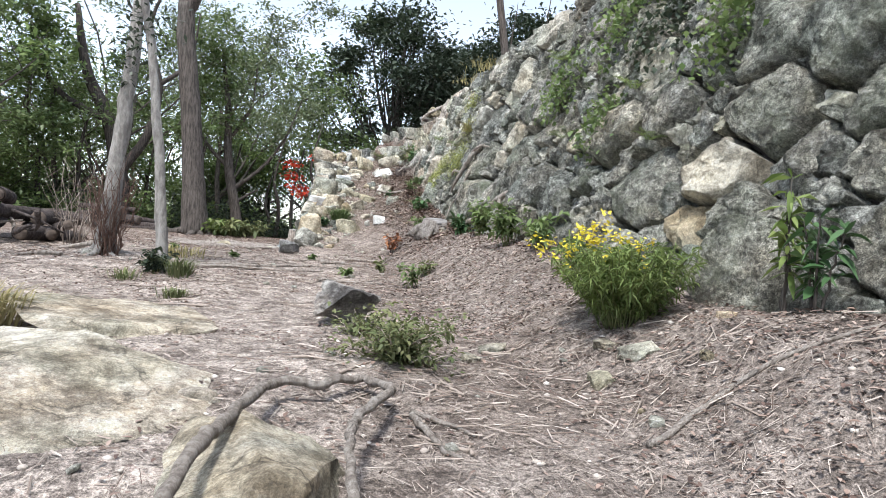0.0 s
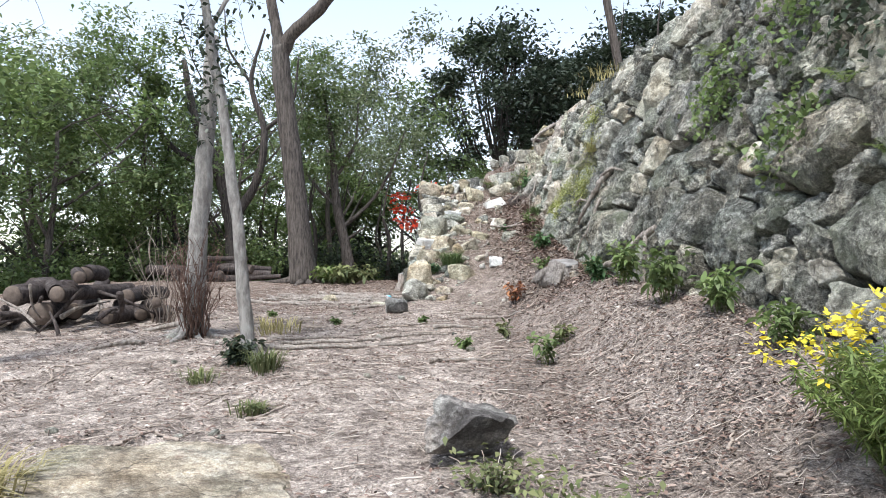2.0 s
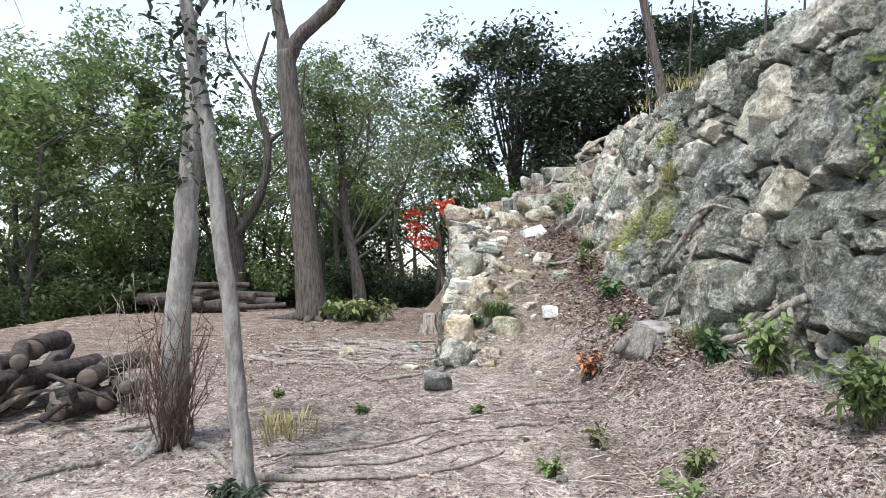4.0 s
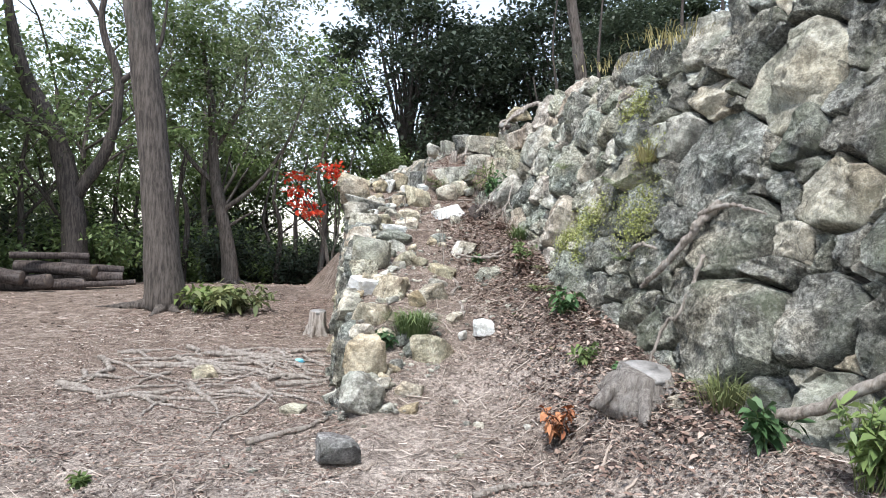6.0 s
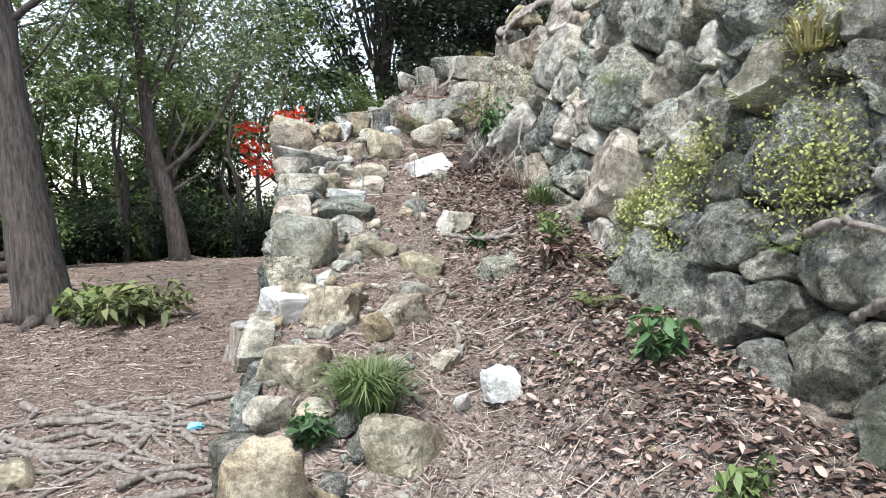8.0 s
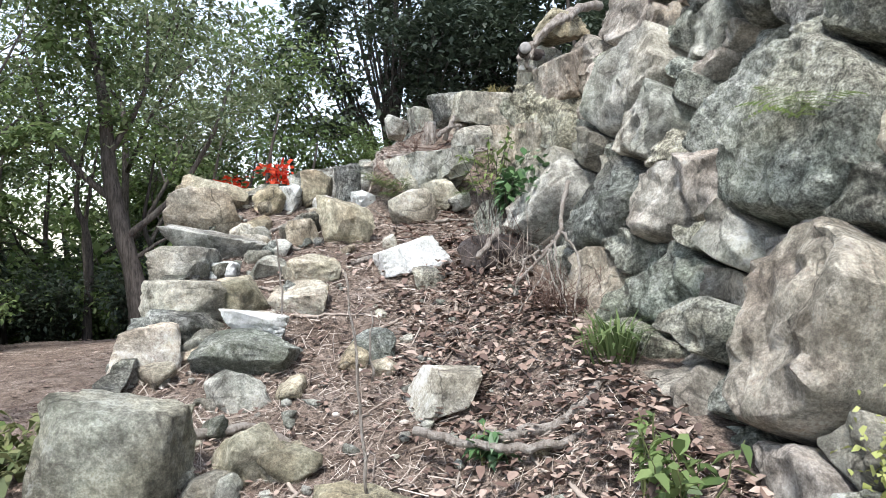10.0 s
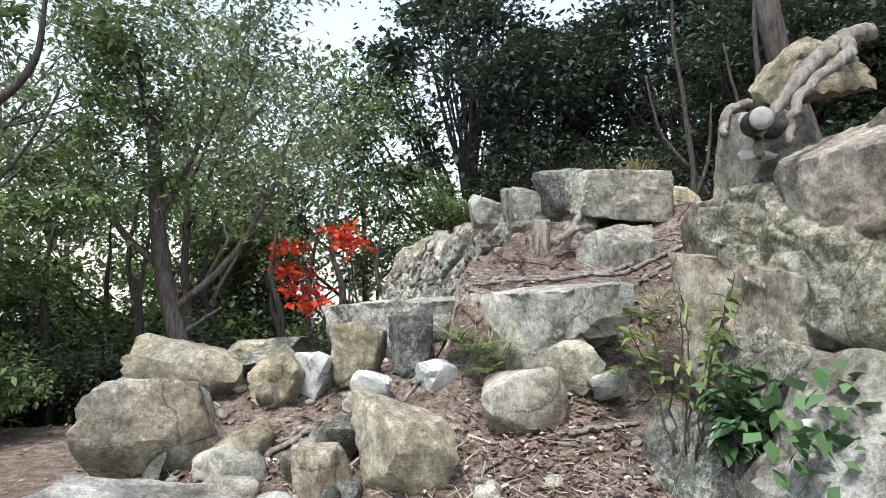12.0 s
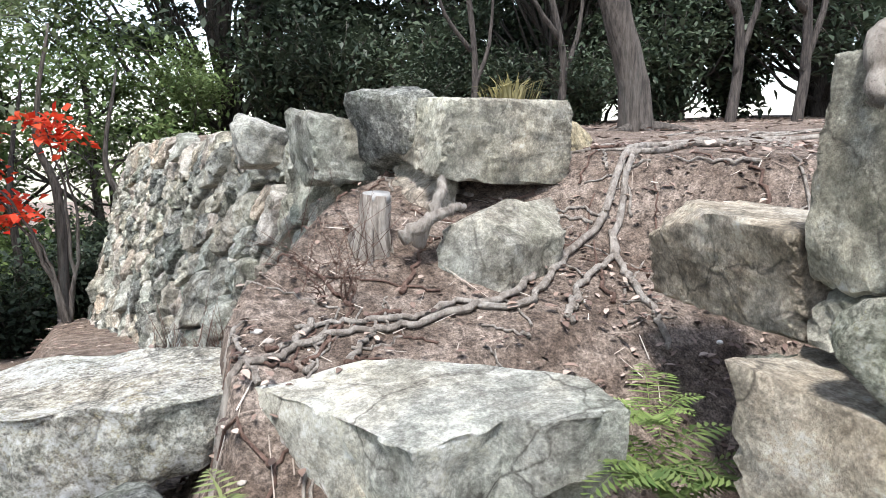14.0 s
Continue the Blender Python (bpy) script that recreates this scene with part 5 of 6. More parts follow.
def stump(name, x, y, r, h, seed, mat, label, tilt=0):
    rng = np.random.default_rng(seed)
    root = tagged(new(name), label, "stump")
    lines = [(np.array([(0, 0, -0.1), (0, 0, 0.0), (0.01, 0, h * 0.4), (0.02, 0, h)]), np.array([1.5, 1.25, 1.0, 0.92]) * r)]
    for k in range(6):
        a = k * 1.05 + rng.uniform(-0.25, 0.25)
        d = np.array([math.cos(a), math.sin(a), 0])
        lines.append((curve_through([d * r * 0.75 + (0, 0, h * 0.4), d * r * 1.15 + (0, 0, 0.03), d * r * 1.7 + (0, 0, -0.06)], 5), np.linspace(r * 0.3, r * 0.14, 11)))
    V, F = tubes(lines, 16)
    V = np.array(V)
    for v in V:
        a = math.atan2(v[1], v[0])
        f = 1 + 0.12 * math.sin(5 * a + seed) + 0.07 * math.sin(11 * a)
        v[:2] *= f
    o = new("bark", mesh("bark", V, F, mat))
    o.parent = root
    V2, F2 = tubes([(np.array([(0.02, 0, h - 0.02), (0.02, 0, h + 0.006), (0.02, 0, h + 0.004), (0.02, 0, h - 0.012)]), np.array([0.9, 0.86, 0.5, 0.1]) * r)], 16)
    c = new("cut_top", mesh("cut_top", V2, F2, GREYCUT))
    c.parent = root
    root.matrix_world = pose(x, y, gz(x, y), tilt, -tilt * 0.5, 20)
    return root


STUMPB = bark_material("grey_stump_bark", (0.16, 0.14, 0.125), (0.34, 0.31, 0.28), 6, 12, (0.42, 0.4, 0.37), 0.4)
GREYCUT = speckled("grey_cut_wood", [(0, (0.2, 0.19, 0.18)), (1, (0.32, 0.31, 0.295))], 26)
stump("tree_stump", 1.78, 7.0, 0.17, 0.13, 270, STUMPB, "weathered grey-brown tree stump in the litter", 12)
stump("tree_stump", 1.5, 13.26, 0.045, 0.15, 272, ROOT, "small split brown stump below the far wall", 4)
stump("tree_stump", -0.35, 11.2, 0.1, 0.28, 271, ROOT, "mossy broken stump against the ramp wall", 5)


def root_line(name, ctrl, r0, r1, seed, label, lift=0.4, mat=None, group="roots", cat="root", draped=True):
    """A root or stick laid over the ground; ctrl: x, y, or x, y, z when not draped."""
    rng = np.random.default_rng(seed)
    if draped:
        c = [(x, y, 0) for x, y in ctrl]
        pts = curve_through(c, 7, rng, 0.006)
        pts[:, 2] = ground(pts[:, 0], pts[:, 1]) + np.linspace(r0, r1, len(pts)) * lift
    else:
        pts = curve_through(ctrl, 7, rng, 0.004)
    rad = np.linspace(r0, r1, len(pts)) * (1 + rng.normal(0, 0.09, len(pts)))
    V, F = tubes([(pts, rad)], 8)
    return tagged(new(name, mesh(name, V, F, mat or ROOT)), label, cat, group)


RL = "bare pale-brown tree root lying over the soil"
root_line("root", [(0.47, -0.3, -0.42), (0.48, 0.1, -0.37), (0.5, 0.39, -0.36), (0.56, 0.97, -0.37), (0.72, 1.08, -0.38), (0.9, 1.25, -0.39), (1.0, 1.0, -0.38)], 0.02, 0.018, 280, RL, draped=False)
root_line("root", [(1.0, 1.02, -0.38), (0.88, 0.61, -0.37), (0.85, 0.33, -0.38), (0.87, -0.05, -0.46)], 0.018, 0.012, 281, RL, draped=False)
root_line("root", [(1.08, 1.0), (1.16, 0.75), (1.22, 0.65)], 0.016, 0.006, 282, RL, 1.2)
root_line("root", [(1.08, 1.05), (1.22, 0.95), (1.3, 0.85)], 0.014, 0.005, 283, RL, 1.2)
root_line("root", [(1.2, -0.1), (1.5, 0.1), (1.8, -0.1), (2.3, 0.15)], 0.014, 0.01, 284, RL, 1.0)
root_line("root", [(1.9, 0.75), (2.3, 0.9), (2.9, 0.7)], 0.012, 0.008, 285, RL, 1.0)
for k, c in enumerate([[(-0.75, 5.2), (-0.2, 5.25), (0.3, 5.7), (0.6, 5.75)], [(-0.9, 5.0), (-0.3, 5.0), (0.1, 5.15), (0.5, 5.6)], [(-1.0, 5.35), (-0.5, 5.5), (0.1, 5.9)], [(0.7, 6.55), (1.0, 6.7), (1.3, 6.65)], [(-0.55, 7.3), (-0.2, 7.6), (-0.05, 8.0)], [(0.5, 4.6), (0.75, 4.75), (1.1, 4.7)], [(-1.3, 5.4), (-1.0, 5.0), (-0.9, 4.9)], [(-1.9, 5.2), (-2.2, 4.9)], [(1.3, 10.05), (1.55, 9.95), (1.8, 10.1)], [(0.95, 9.3), (1.05, 9.55), (1.0, 9.85)], [(0.9, 11.65), (1.15, 11.75), (1.35, 11.7)], [(1.0, 8.9), (1.05, 9.2), (1.15, 9.3)], [(0.25, 10.2), (0.55, 10.3), (0.8, 10.15)], [(0.45, 5.95), (0.75, 6.05), (1.05, 6.2)], [(-0.1, 6.1), (0.25, 6.2), (0.6, 6.45)]]):
    root_line("root", c, R.uniform(0.014, 0.026), 0.008, 290 + k, RL, 0.9)
# web of roots between the forked tree and the ramp
g = np.random.default_rng(310)
for k in range(60):
    x, y = g.uniform(-2.3, -0.3), g.uniform(8.4, 10.4)
    a = g.normal(0.1, 0.45) if k % 3 else g.normal(-1.2, 0.5)
    L = g.uniform(0.4, 1.3)
    c = [(x, y)]
    for j in range(3):
        a += g.normal(0, 0.35)
        c.append((c[-1][0] + math.cos(a) * L / 3, c[-1][1] + math.sin(a) * L / 3))
    root_line("root", [(min(p[0], -0.12), p[1]) for p in c], g.uniform(0.012, 0.03), 0.006, 320 + k, RL, g.uniform(0.6, 1.3), group="web of roots")
# roots over the head of the ramp
HEAD_L = "long winding root across the head of the ramp"
root_line("root", [(3.12, 13.55), (2.63, 13.51), (2.3, 13.28), (1.98, 13.1), (1.79, 12.99), (1.59, 12.95), (1.46, 12.93), (1.34, 12.94), (1.19, 12.9)], 0.014, 0.008, 380, HEAD_L, 1.3)
root_line("root", [(2.05, 13.13), (1.82, 12.94), (1.66, 12.99), (1.5, 12.97), (1.36, 12.99), (1.24, 12.98)], 0.011, 0.006, 381, HEAD_L, 1.2)
root_line("root", [(2.5, 13.42), (2.22, 13.14), (2.02, 12.99), (1.93, 12.88)], 0.011, 0.008, 382, HEAD_L, 1.2)
root_line("root", [(2.26, 13.2), (2.2, 13.04), (2.14, 12.83), (2.12, 12.74)], 0.012, 0.008, 383, HEAD_L, 1.1)
root_line("root", [(1.99, 12.95), (1.91, 12.87), (1.9, 12.83)], 0.011, 0.008, 384, HEAD_L, 1.2)
root_line("root", [(3.3, 13.7), (2.9, 13.56), (2.6, 13.4), (2.45, 13.36)], 0.014, 0.01, 389, HEAD_L, 1.1)
root_line("root", [(1.28, 13.0), (1.2, 12.88), (1.08, 12.82), (1.0, 12.72)], 0.01, 0.006, 379, HEAD_L, 1.2)
root_line("root", [(0.98, 12.62), (0.94, 12.5), (0.86, 12.38), (0.78, 12.28)], 0.01, 0.005, 385, HEAD_L, 1.2)
root_line("root", [(1.42, 12.14), (1.55, 12.2), (1.68, 12.24)], 0.012, 0.008, 386, HEAD_L, 1.2)
root_line("root", [(0.42, 12.1), (0.56, 12.22), (0.7, 12.24)], 0.011, 0.007, 387, HEAD_L, 1.2)
root_line("root", [(0.2, 11.86), (0.45, 11.88), (0.62, 11.82)], 0.011, 0.008, 388, HEAD_L, 1.4)
for k in range(130):
    x, y = (g.uniform(1.0, 1.9), g.uniform(11.9, 12.9)) if k < 46 else (g.uniform(1.2, 2.7), g.uniform(12.8, 13.9))
    a, L = g.uniform(0, math.pi), g.uniform(0.1, 0.34)
    root_line("root", [(x, y), (x + math.cos(a) * L / 2 + g.normal(0, 0.02), y + math.sin(a) * L / 2), (x + math.cos(a) * L, y + math.sin(a) * L + g.normal(0, 0.03))], g.uniform(0.003, 0.008), 0.0025, 600 + k, "thin dry root on the bank", g.uniform(0.8, 1.5), TWIGM if k % 2 else ROOT, group="bank roots")
for k in range(12):
    x, y = g.uniform(2.2, 4.5), g.uniform(13.3, 15.5)
    root_line("root", [(x, y), (x + 0.4, y + g.normal(0, 0.15)), (x + 0.9, y + g.normal(0, 0.25))], g.uniform(0.01, 0.025), 0.008, 390 + k, RL, 0.5, group="roots above")
# roots down the wall face
WR = "pale root growing down the wall face"


def on_wall(y, z, out=0.2):
    return (float(wall_x(y, z)) - out + 0.14, y, z)


root_line("root", [on_wall(7.2, 1.58, 0.2), on_wall(7.24, 1.46, 0.26), on_wall(7.28, 1.36, 0.27), on_wall(7.42, 1.17, 0.26), on_wall(7.56, 1.06, 0.24), on_wall(7.68, 1.0, 0.2)], 0.036, 0.014, 410, WR, draped=False)
root_line("root", [on_wall(7.26, 1.5, 0.27), on_wall(7.1, 1.56, 0.26), on_wall(6.95, 1.55, 0.24), on_wall(6.75, 1.5, 0.22)], 0.02, 0.008, 411, WR, draped=False)
root_line("root", [on_wall(7.12, 1.25, 0.24), on_wall(7.1, 1.05, 0.25), on_wall(7.13, 0.86, 0.25), on_wall(7.2, 0.82, 0.25), on_wall(7.22, 0.6, 0.25), on_wall(7.2, 0.45, 0.24)], 0.014, 0.009, 409, WR, draped=False)
root_line("root", [(2.4, 5.62, 0.84), (2.28, 5.78, 0.74), (2.16, 5.98, 0.58), (2.04, 6.12, 0.5), (1.98, 6.16, 0.34), (1.95, 6.2, 0.22)], 0.032, 0.024, 414, WR, draped=False)
root_line("root", [(2.34, 5.7, 0.8), (2.3, 5.62, 0.6), (2.28, 5.56, 0.34)], 0.022, 0.012, 412, WR, draped=False)
root_line("root", [on_wall(7.95, 1.25, 0.22), on_wall(7.8, 1.3, 0.25), on_wall(7.65, 1.27, 0.22)], 0.018, 0.01, 415, WR, draped=False)
root_line("root", [(2.5, 12.2, 3.16), (2.3, 12.02, 3.08), (2.12, 11.88, 2.96), (2.0, 11.82, 2.84), (1.93, 11.84, 2.74), (1.93, 11.84, 2.66)], 0.03, 0.014, 417, WR, draped=False)
root_line("root", [(2.28, 11.98, 3.07), (2.16, 11.78, 2.95), (2.02, 11.68, 2.86), (1.92, 11.62, 2.76), (1.89, 11.6, 2.66)], 0.022, 0.01, 418, WR, draped=False)
root_line("root", [(2.22, 12.24, 2.88), (2.1, 12.2, 2.91), (1.99, 12.16, 2.88), (1.95, 12.13, 2.78)], 0.018, 0.014, 416, WR, draped=False)
root_line("root", [(1.9, 11.0, 1.95), (1.85, 10.95, 1.8), (1.8, 10.85, 1.7), (1.6, 10.8, 1.5)], 0.012, 0.007, 419, WR, draped=False)
for k in range(9):
    y0 = 10.75 + 0.06 * k
    root_line("root", [(1.78, y0, 1.72 - 0.02 * k), (1.72 + g.normal(0, 0.05), y0 - 0.1, 1.6), (1.66 + g.normal(0, 0.1), y0 - 0.3, gz(1.6, y0 - 0.3) + 0.02)], 0.006, 0.003, 430 + k, "thin tangled root on the ramp bank", draped=False, group="bank roots")
# grey rotten root-plate and dead wood on the ramp bank
boulder("rotten_stump", 1.68, 11.36, 1.6, (0.42, 0.3, 0.24), 30, 440, LOGM, "rotten grey splintered stump in the bank", 3, (20, 10), 12, 0.16, cat="stump")
root_line("stick", [(1.5, 11.14, 1.6), (1.62, 11.24, 1.74)], 0.013, 0.011, 441, "broken pale dead branch piece", draped=False, cat="stick", group="sticks")
root_line("stick", [(1.62, 13.2, 2.44), (1.66, 13.17, 2.55), (1.7, 13.2, 2.63)], 0.022, 0.012, 442, "silvery dead root prong below the block", draped=False, cat="stick", group="sticks")
root_line("stick", [(1.56, 13.16, 2.47), (1.66, 13.14, 2.53), (1.75, 13.17, 2.55)], 0.022, 0.01, 443, "silvery dead root prong below the block", draped=False, cat="stick", group="sticks")
root_line("stick", [(0.95, 9.85, 1.0), (0.93, 9.87, 1.35), (0.9, 9.9, 1.62)], 0.005, 0.003, 444, "thin dead upright stalk on the ramp", draped=False, cat="stalk", group="stalks")
root_line("stick", [(0.63, 10.83, 1.28), (0.62, 10.83, 1.5), (0.6, 10.85, 1.72)], 0.005, 0.003, 445, "thin dead upright stalk on the ramp", draped=False, cat="stalk", group="stalks")
root_line("stick", [(0.98, 10.4, 1.2), (0.98, 10.4, 1.45)], 0.005, 0.003, 446, "thin dead upright stalk on the ramp", draped=False, cat="stalk", group="stalks")
root_line("stick", [(1.1, 10.05, 1.12), (1.3, 9.92, 1.1), (1.5, 9.85, 1.12), (1.75, 9.95, 1.2)], 0.016, 0.01, 447, "bent dead branch lying on the ramp", draped=False, cat="stick", group="sticks")
for k in range(150):
    x, y = (g.uniform(-2.2, 2.0), g.uniform(0.4, 7.6)) if k < 125 else (g.uniform(0.3, 1.7), g.uniform(8, 12))
    a, L = g.uniform(0, math.pi), g.uniform(0.12, 0.42)
    root_line("stick", [(x, y), (x + math.cos(a) * L / 2, y + math.sin(a) * L / 2 + g.normal(0, 0.02)), (x + math.cos(a) * L, y + math.sin(a) * L)], g.uniform(0.004, 0.011), 0.003, 460 + k, "dry fallen stick on the soil", 1.2, STRAW, "fallen sticks", "stick")
log("log", (1.9, 11.76, 2.765), (2.04, 11.94, 2.77), 0.034, 450, "short sawn grey root end on the wall", "sawn ends", GREYCUT)
log("log", (1.9, 11.86, 2.775), (2.04, 12.0, 2.78), 0.025, 451, "short sawn grey root end on the wall", "sawn ends", GREYCUT)
boulder("bracket", 1.95, 11.9, 2.68, (0.1, 0.1, 0.03), 20, 452, WHITE, "pale shelf-like bracket on the wall end", 3, (0, 6), 4, 0.03, 0.8, cat="fungus")
wrapper = boulder("wrapper", -0.43, 9.83, gz(-0.43, 9.83) + 0.02, (0.11, 0.08, 0.045), 20, 560, BLUE, "crumpled blue plastic wrapper on the soil", 3, (0, 0), 14, 0.25, cat="litter")


# ---- ground litter: leaves, twigs, pebbles ----
def on_soil(x, y):
    xw = wall_x(y, wall_foot(y))
    return (x < xw - 0.02) | (y > 12.5)


rng = np.random.default_rng(600)


def scatter(n, x0, x1, y0, y1, weight):
    x, y = rng.uniform(x0, x1, n), rng.uniform(y0, y1, n)
    keep = (rng.uniform(0, 1, n) < weight(x, y)) & on_soil(x, y)
    return x[keep], y[keep]


def dense(x, y):
    xw = wall_x(y, wall_foot(y))
    near = np.clip(1.3 - (xw - x) / 1.35, 0.16, 1) * np.where(y > 12.3, 0.25, 1)
    path = np.exp(-((x - 0.85) / 0.35) ** 2) * (y > 7.3)
    left = np.where((y > 6.8) & (x < ramp_left(y)), 0.3, 0)
    return np.clip((np.maximum(near, left) + 0.5 * smooth_noise(x, y, 1.6, 5)) * (1 - 0.6 * path) + np.where((y > 7.5) & (y < 12), 0.12, 0.0), 0.04, 1) * np.where(y < 2.6, 0.55, 1)


x, y = scatter(215000, -3, 3.2, -0.4, 15, dense)
z = ground(x, y)
Q = leaves(np.stack([x, y, z + 0.008], 1), 0.029, rng, 0.5, 0.0, True)
flat = Q.copy()
flat[:, :, 2] = (Q[:, :, 2] - z[:, None] - 0.008) * 0.5 + z[:, None] + rng.uniform(0.004, 0.024, len(x))[:, None]
tagged(new("leaf_litter", quads("leaf_litter", flat, LITTER)), "brown dead leaves scattered over the soil", "leaves", kind="stuff")
x, y = scatter(19000, 0.2, 2.4, 6.2, 11.8, lambda a, b: np.clip(1.15 - (wall_x(b, wall_foot(b)) - a) / 0.75, 0, 1))
z = ground(x, y)
Q = leaves(np.stack([x, y, z], 1), 0.047, rng, 0.55, 0.0, True)
Q[:, :, 2] = (Q[:, :, 2] - z[:, None]) * 0.6 + z[:, None] + rng.uniform(0.012, 0.045, len(x))[:, None]
tagged(new("leaf_drift", quads("leaf_drift", Q, LITTER)), "drift of curled red-brown leaves along the wall", "leaves", kind="stuff")
x, y = scatter(220000, -4.5, 3.5, -0.4, 16, lambda a, b: np.clip(0.75 + 0.8 * smooth_noise(a, b, 1.1, 8), 0.1, 1) * np.where(b > 12, 0.12, 1))
n = len(x)
a, L, r = rng.uniform(0, np.pi, n), rng.gamma(2.0, 0.018, n) + 0.015, rng.uniform(0.0006, 0.0019, n)
d = np.stack([np.cos(a), np.sin(a)], 1) * L[:, None] / 2
s = np.stack([-np.sin(a), np.cos(a)], 1) * r[:, None]
P = np.stack([x, y], 1)
ends = [P - d - s, P + d - s * 0.6, P + d + s * 0.6, P - d + s]
h = rng.uniform(0.004, 0.014, n)
Q = np.stack([np.c_[e, ground(e[:, 0], e[:, 1]) + h] for e in ends], 1)
tagged(new("straw_litter", quads("straw_litter", Q, STRAW)), "dry straw and twig bits strewn over the soil", "twigs", kind="stuff")
x, y = scatter(16000, -3.5, 2.9, -0.4, 12.2, lambda a, b: np.clip(0.5 + 0.9 * smooth_noise(a, b, 1.4, 13), 0.08, 1))
n = len(x)
a, L, r = rng.uniform(0, np.pi, n), rng.gamma(2.2, 0.025, n) + 0.03, rng.uniform(0.0012, 0.0034, n)
d = np.stack([np.cos(a), np.sin(a)], 1) * L[:, None] / 2
s = np.stack([-np.sin(a), np.cos(a)], 1) * r[:, None]
P = np.stack([x, y], 1)
tips = [P - d, P + d]
h = rng.uniform(0.003, 0.02, n)
low = [np.c_[t + k * s, ground(t[:, 0], t[:, 1]) + h] for t in tips for k in (-1, 1)]
ridge = [np.c_[t, ground(t[:, 0], t[:, 1]) + h + 1.5 * r] for t in tips]
Q = np.concatenate([np.stack([low[0], low[2], ridge[1], ridge[0]], 1), np.stack([ridge[0], ridge[1], low[3], low[1]], 1)])
tagged(new("twig_litter", quads("twig_litter", Q, STRAW)), "dry snapped twigs strewn over the soil", "twigs", kind="stuff")
x, y = scatter(9000, -3, 2.8, -0.4, 13, lambda a, b: np.clip(0.45 + 0.9 * smooth_noise(a, b, 0.9, 11), 0.05, 1))
base, fc = ICO[1]
V, F = [], []
for px, py in zip(x, y):
    s = 0.005 + 0.016 * rng.random() ** 3
    o = len(V)
    pz = gz(px, py)
    V += [(px + q[0] * s, py + q[1] * s * 0.8, pz + q[2] * s * 0.55) for q in base * rng.uniform(0.75, 1.2, (len(base), 1))]
    F += [(i + o, j + o, k + o) for i, j, k in fc]
tagged(new("pebbles", mesh("pebbles", V, F, PEBBLE)), "small pale pebbles in the soil", "pebbles", kind="stuff")
x = rng.uniform(-14, 14, 9000)
y = rng.uniform(11, 27, 9000)
keep = (x < ramp_left(y) - 0.2) | (x > 2.6)
x, y = x[keep], y[keep]
z = ground(x, y)
Q = leaves(np.stack([x, y, z + 0.02], 1), 0.09, rng, 0.5, 0.0)
Q[:, :, 2] = (Q[:, :, 2] - z[:, None]) * 0.3 + z[:, None] + 0.01
tagged(new("wood_floor_litter", quads("wood_floor_litter", Q, LITTER)), "brown leaf litter under the trees", "leaves", kind="stuff")



# ---- dry-stone walls ----
def clip(poly, n, d):
    """The part of a polygon with n . p <= d."""
    out = []
    for a, b in zip(poly, poly[1:] + poly[:1]):
        da, db = a[0] * n[0] + a[1] * n[1] - d, b[0] * n[0] + b[1] * n[1] - d
        if da <= 0:
            out.append(a)
        if da * db < 0:
            t = da / (da - db)
            out.append((a[0] + t * (b[0] - a[0]), a[1] + t * (b[1] - a[1])))
    return out


def cells_of(seeds, stretch=1.0):
    """Power cells of seeds (u, v, radius), in a plane squeezed by stretch along u."""
    S = np.array(seeds, float)
    S[:, 0] /= stretch
    out = []
    for i, (u, v, r) in enumerate(S):
        poly = [(u - 1.2, v - 1.2), (u + 1.2, v - 1.2), (u + 1.2, v + 1.2), (u - 1.2, v + 1.2)]
        gap = np.hypot(S[:, 0] - u, S[:, 1] - v)
        for j in np.argsort(gap)[1:26]:
            n = (S[j, 0] - u, S[j, 1] - v)
            d = 0.5 * (S[j, 0] ** 2 + S[j, 1] ** 2 - S[j, 2] ** 2 - u * u - v * v + r * r)
            poly = clip(poly, n, d)
            if len(poly) < 3:
                break
        out.append([(a * stretch, b) for a, b in poly])
    return out


def fill_seeds(given, u0, u1, low, high, rng, sizes, tries=9000):
    """Adds chance seeds between the given ones, none too near another."""
    seeds = list(given)
    for _ in range(tries):
        u = rng.uniform(u0, u1)
        v = rng.uniform(low(u) - 0.1, high(u))
        r = rng.uniform(*sizes) * (1.15 if v < low(u) + 0.7 else 0.9)
        if all((u - a) ** 2 + (v - b) ** 2 > (0.86 * (r + c)) ** 2 for a, b, c in seeds):
            seeds.append((u, v, r))
    return seeds


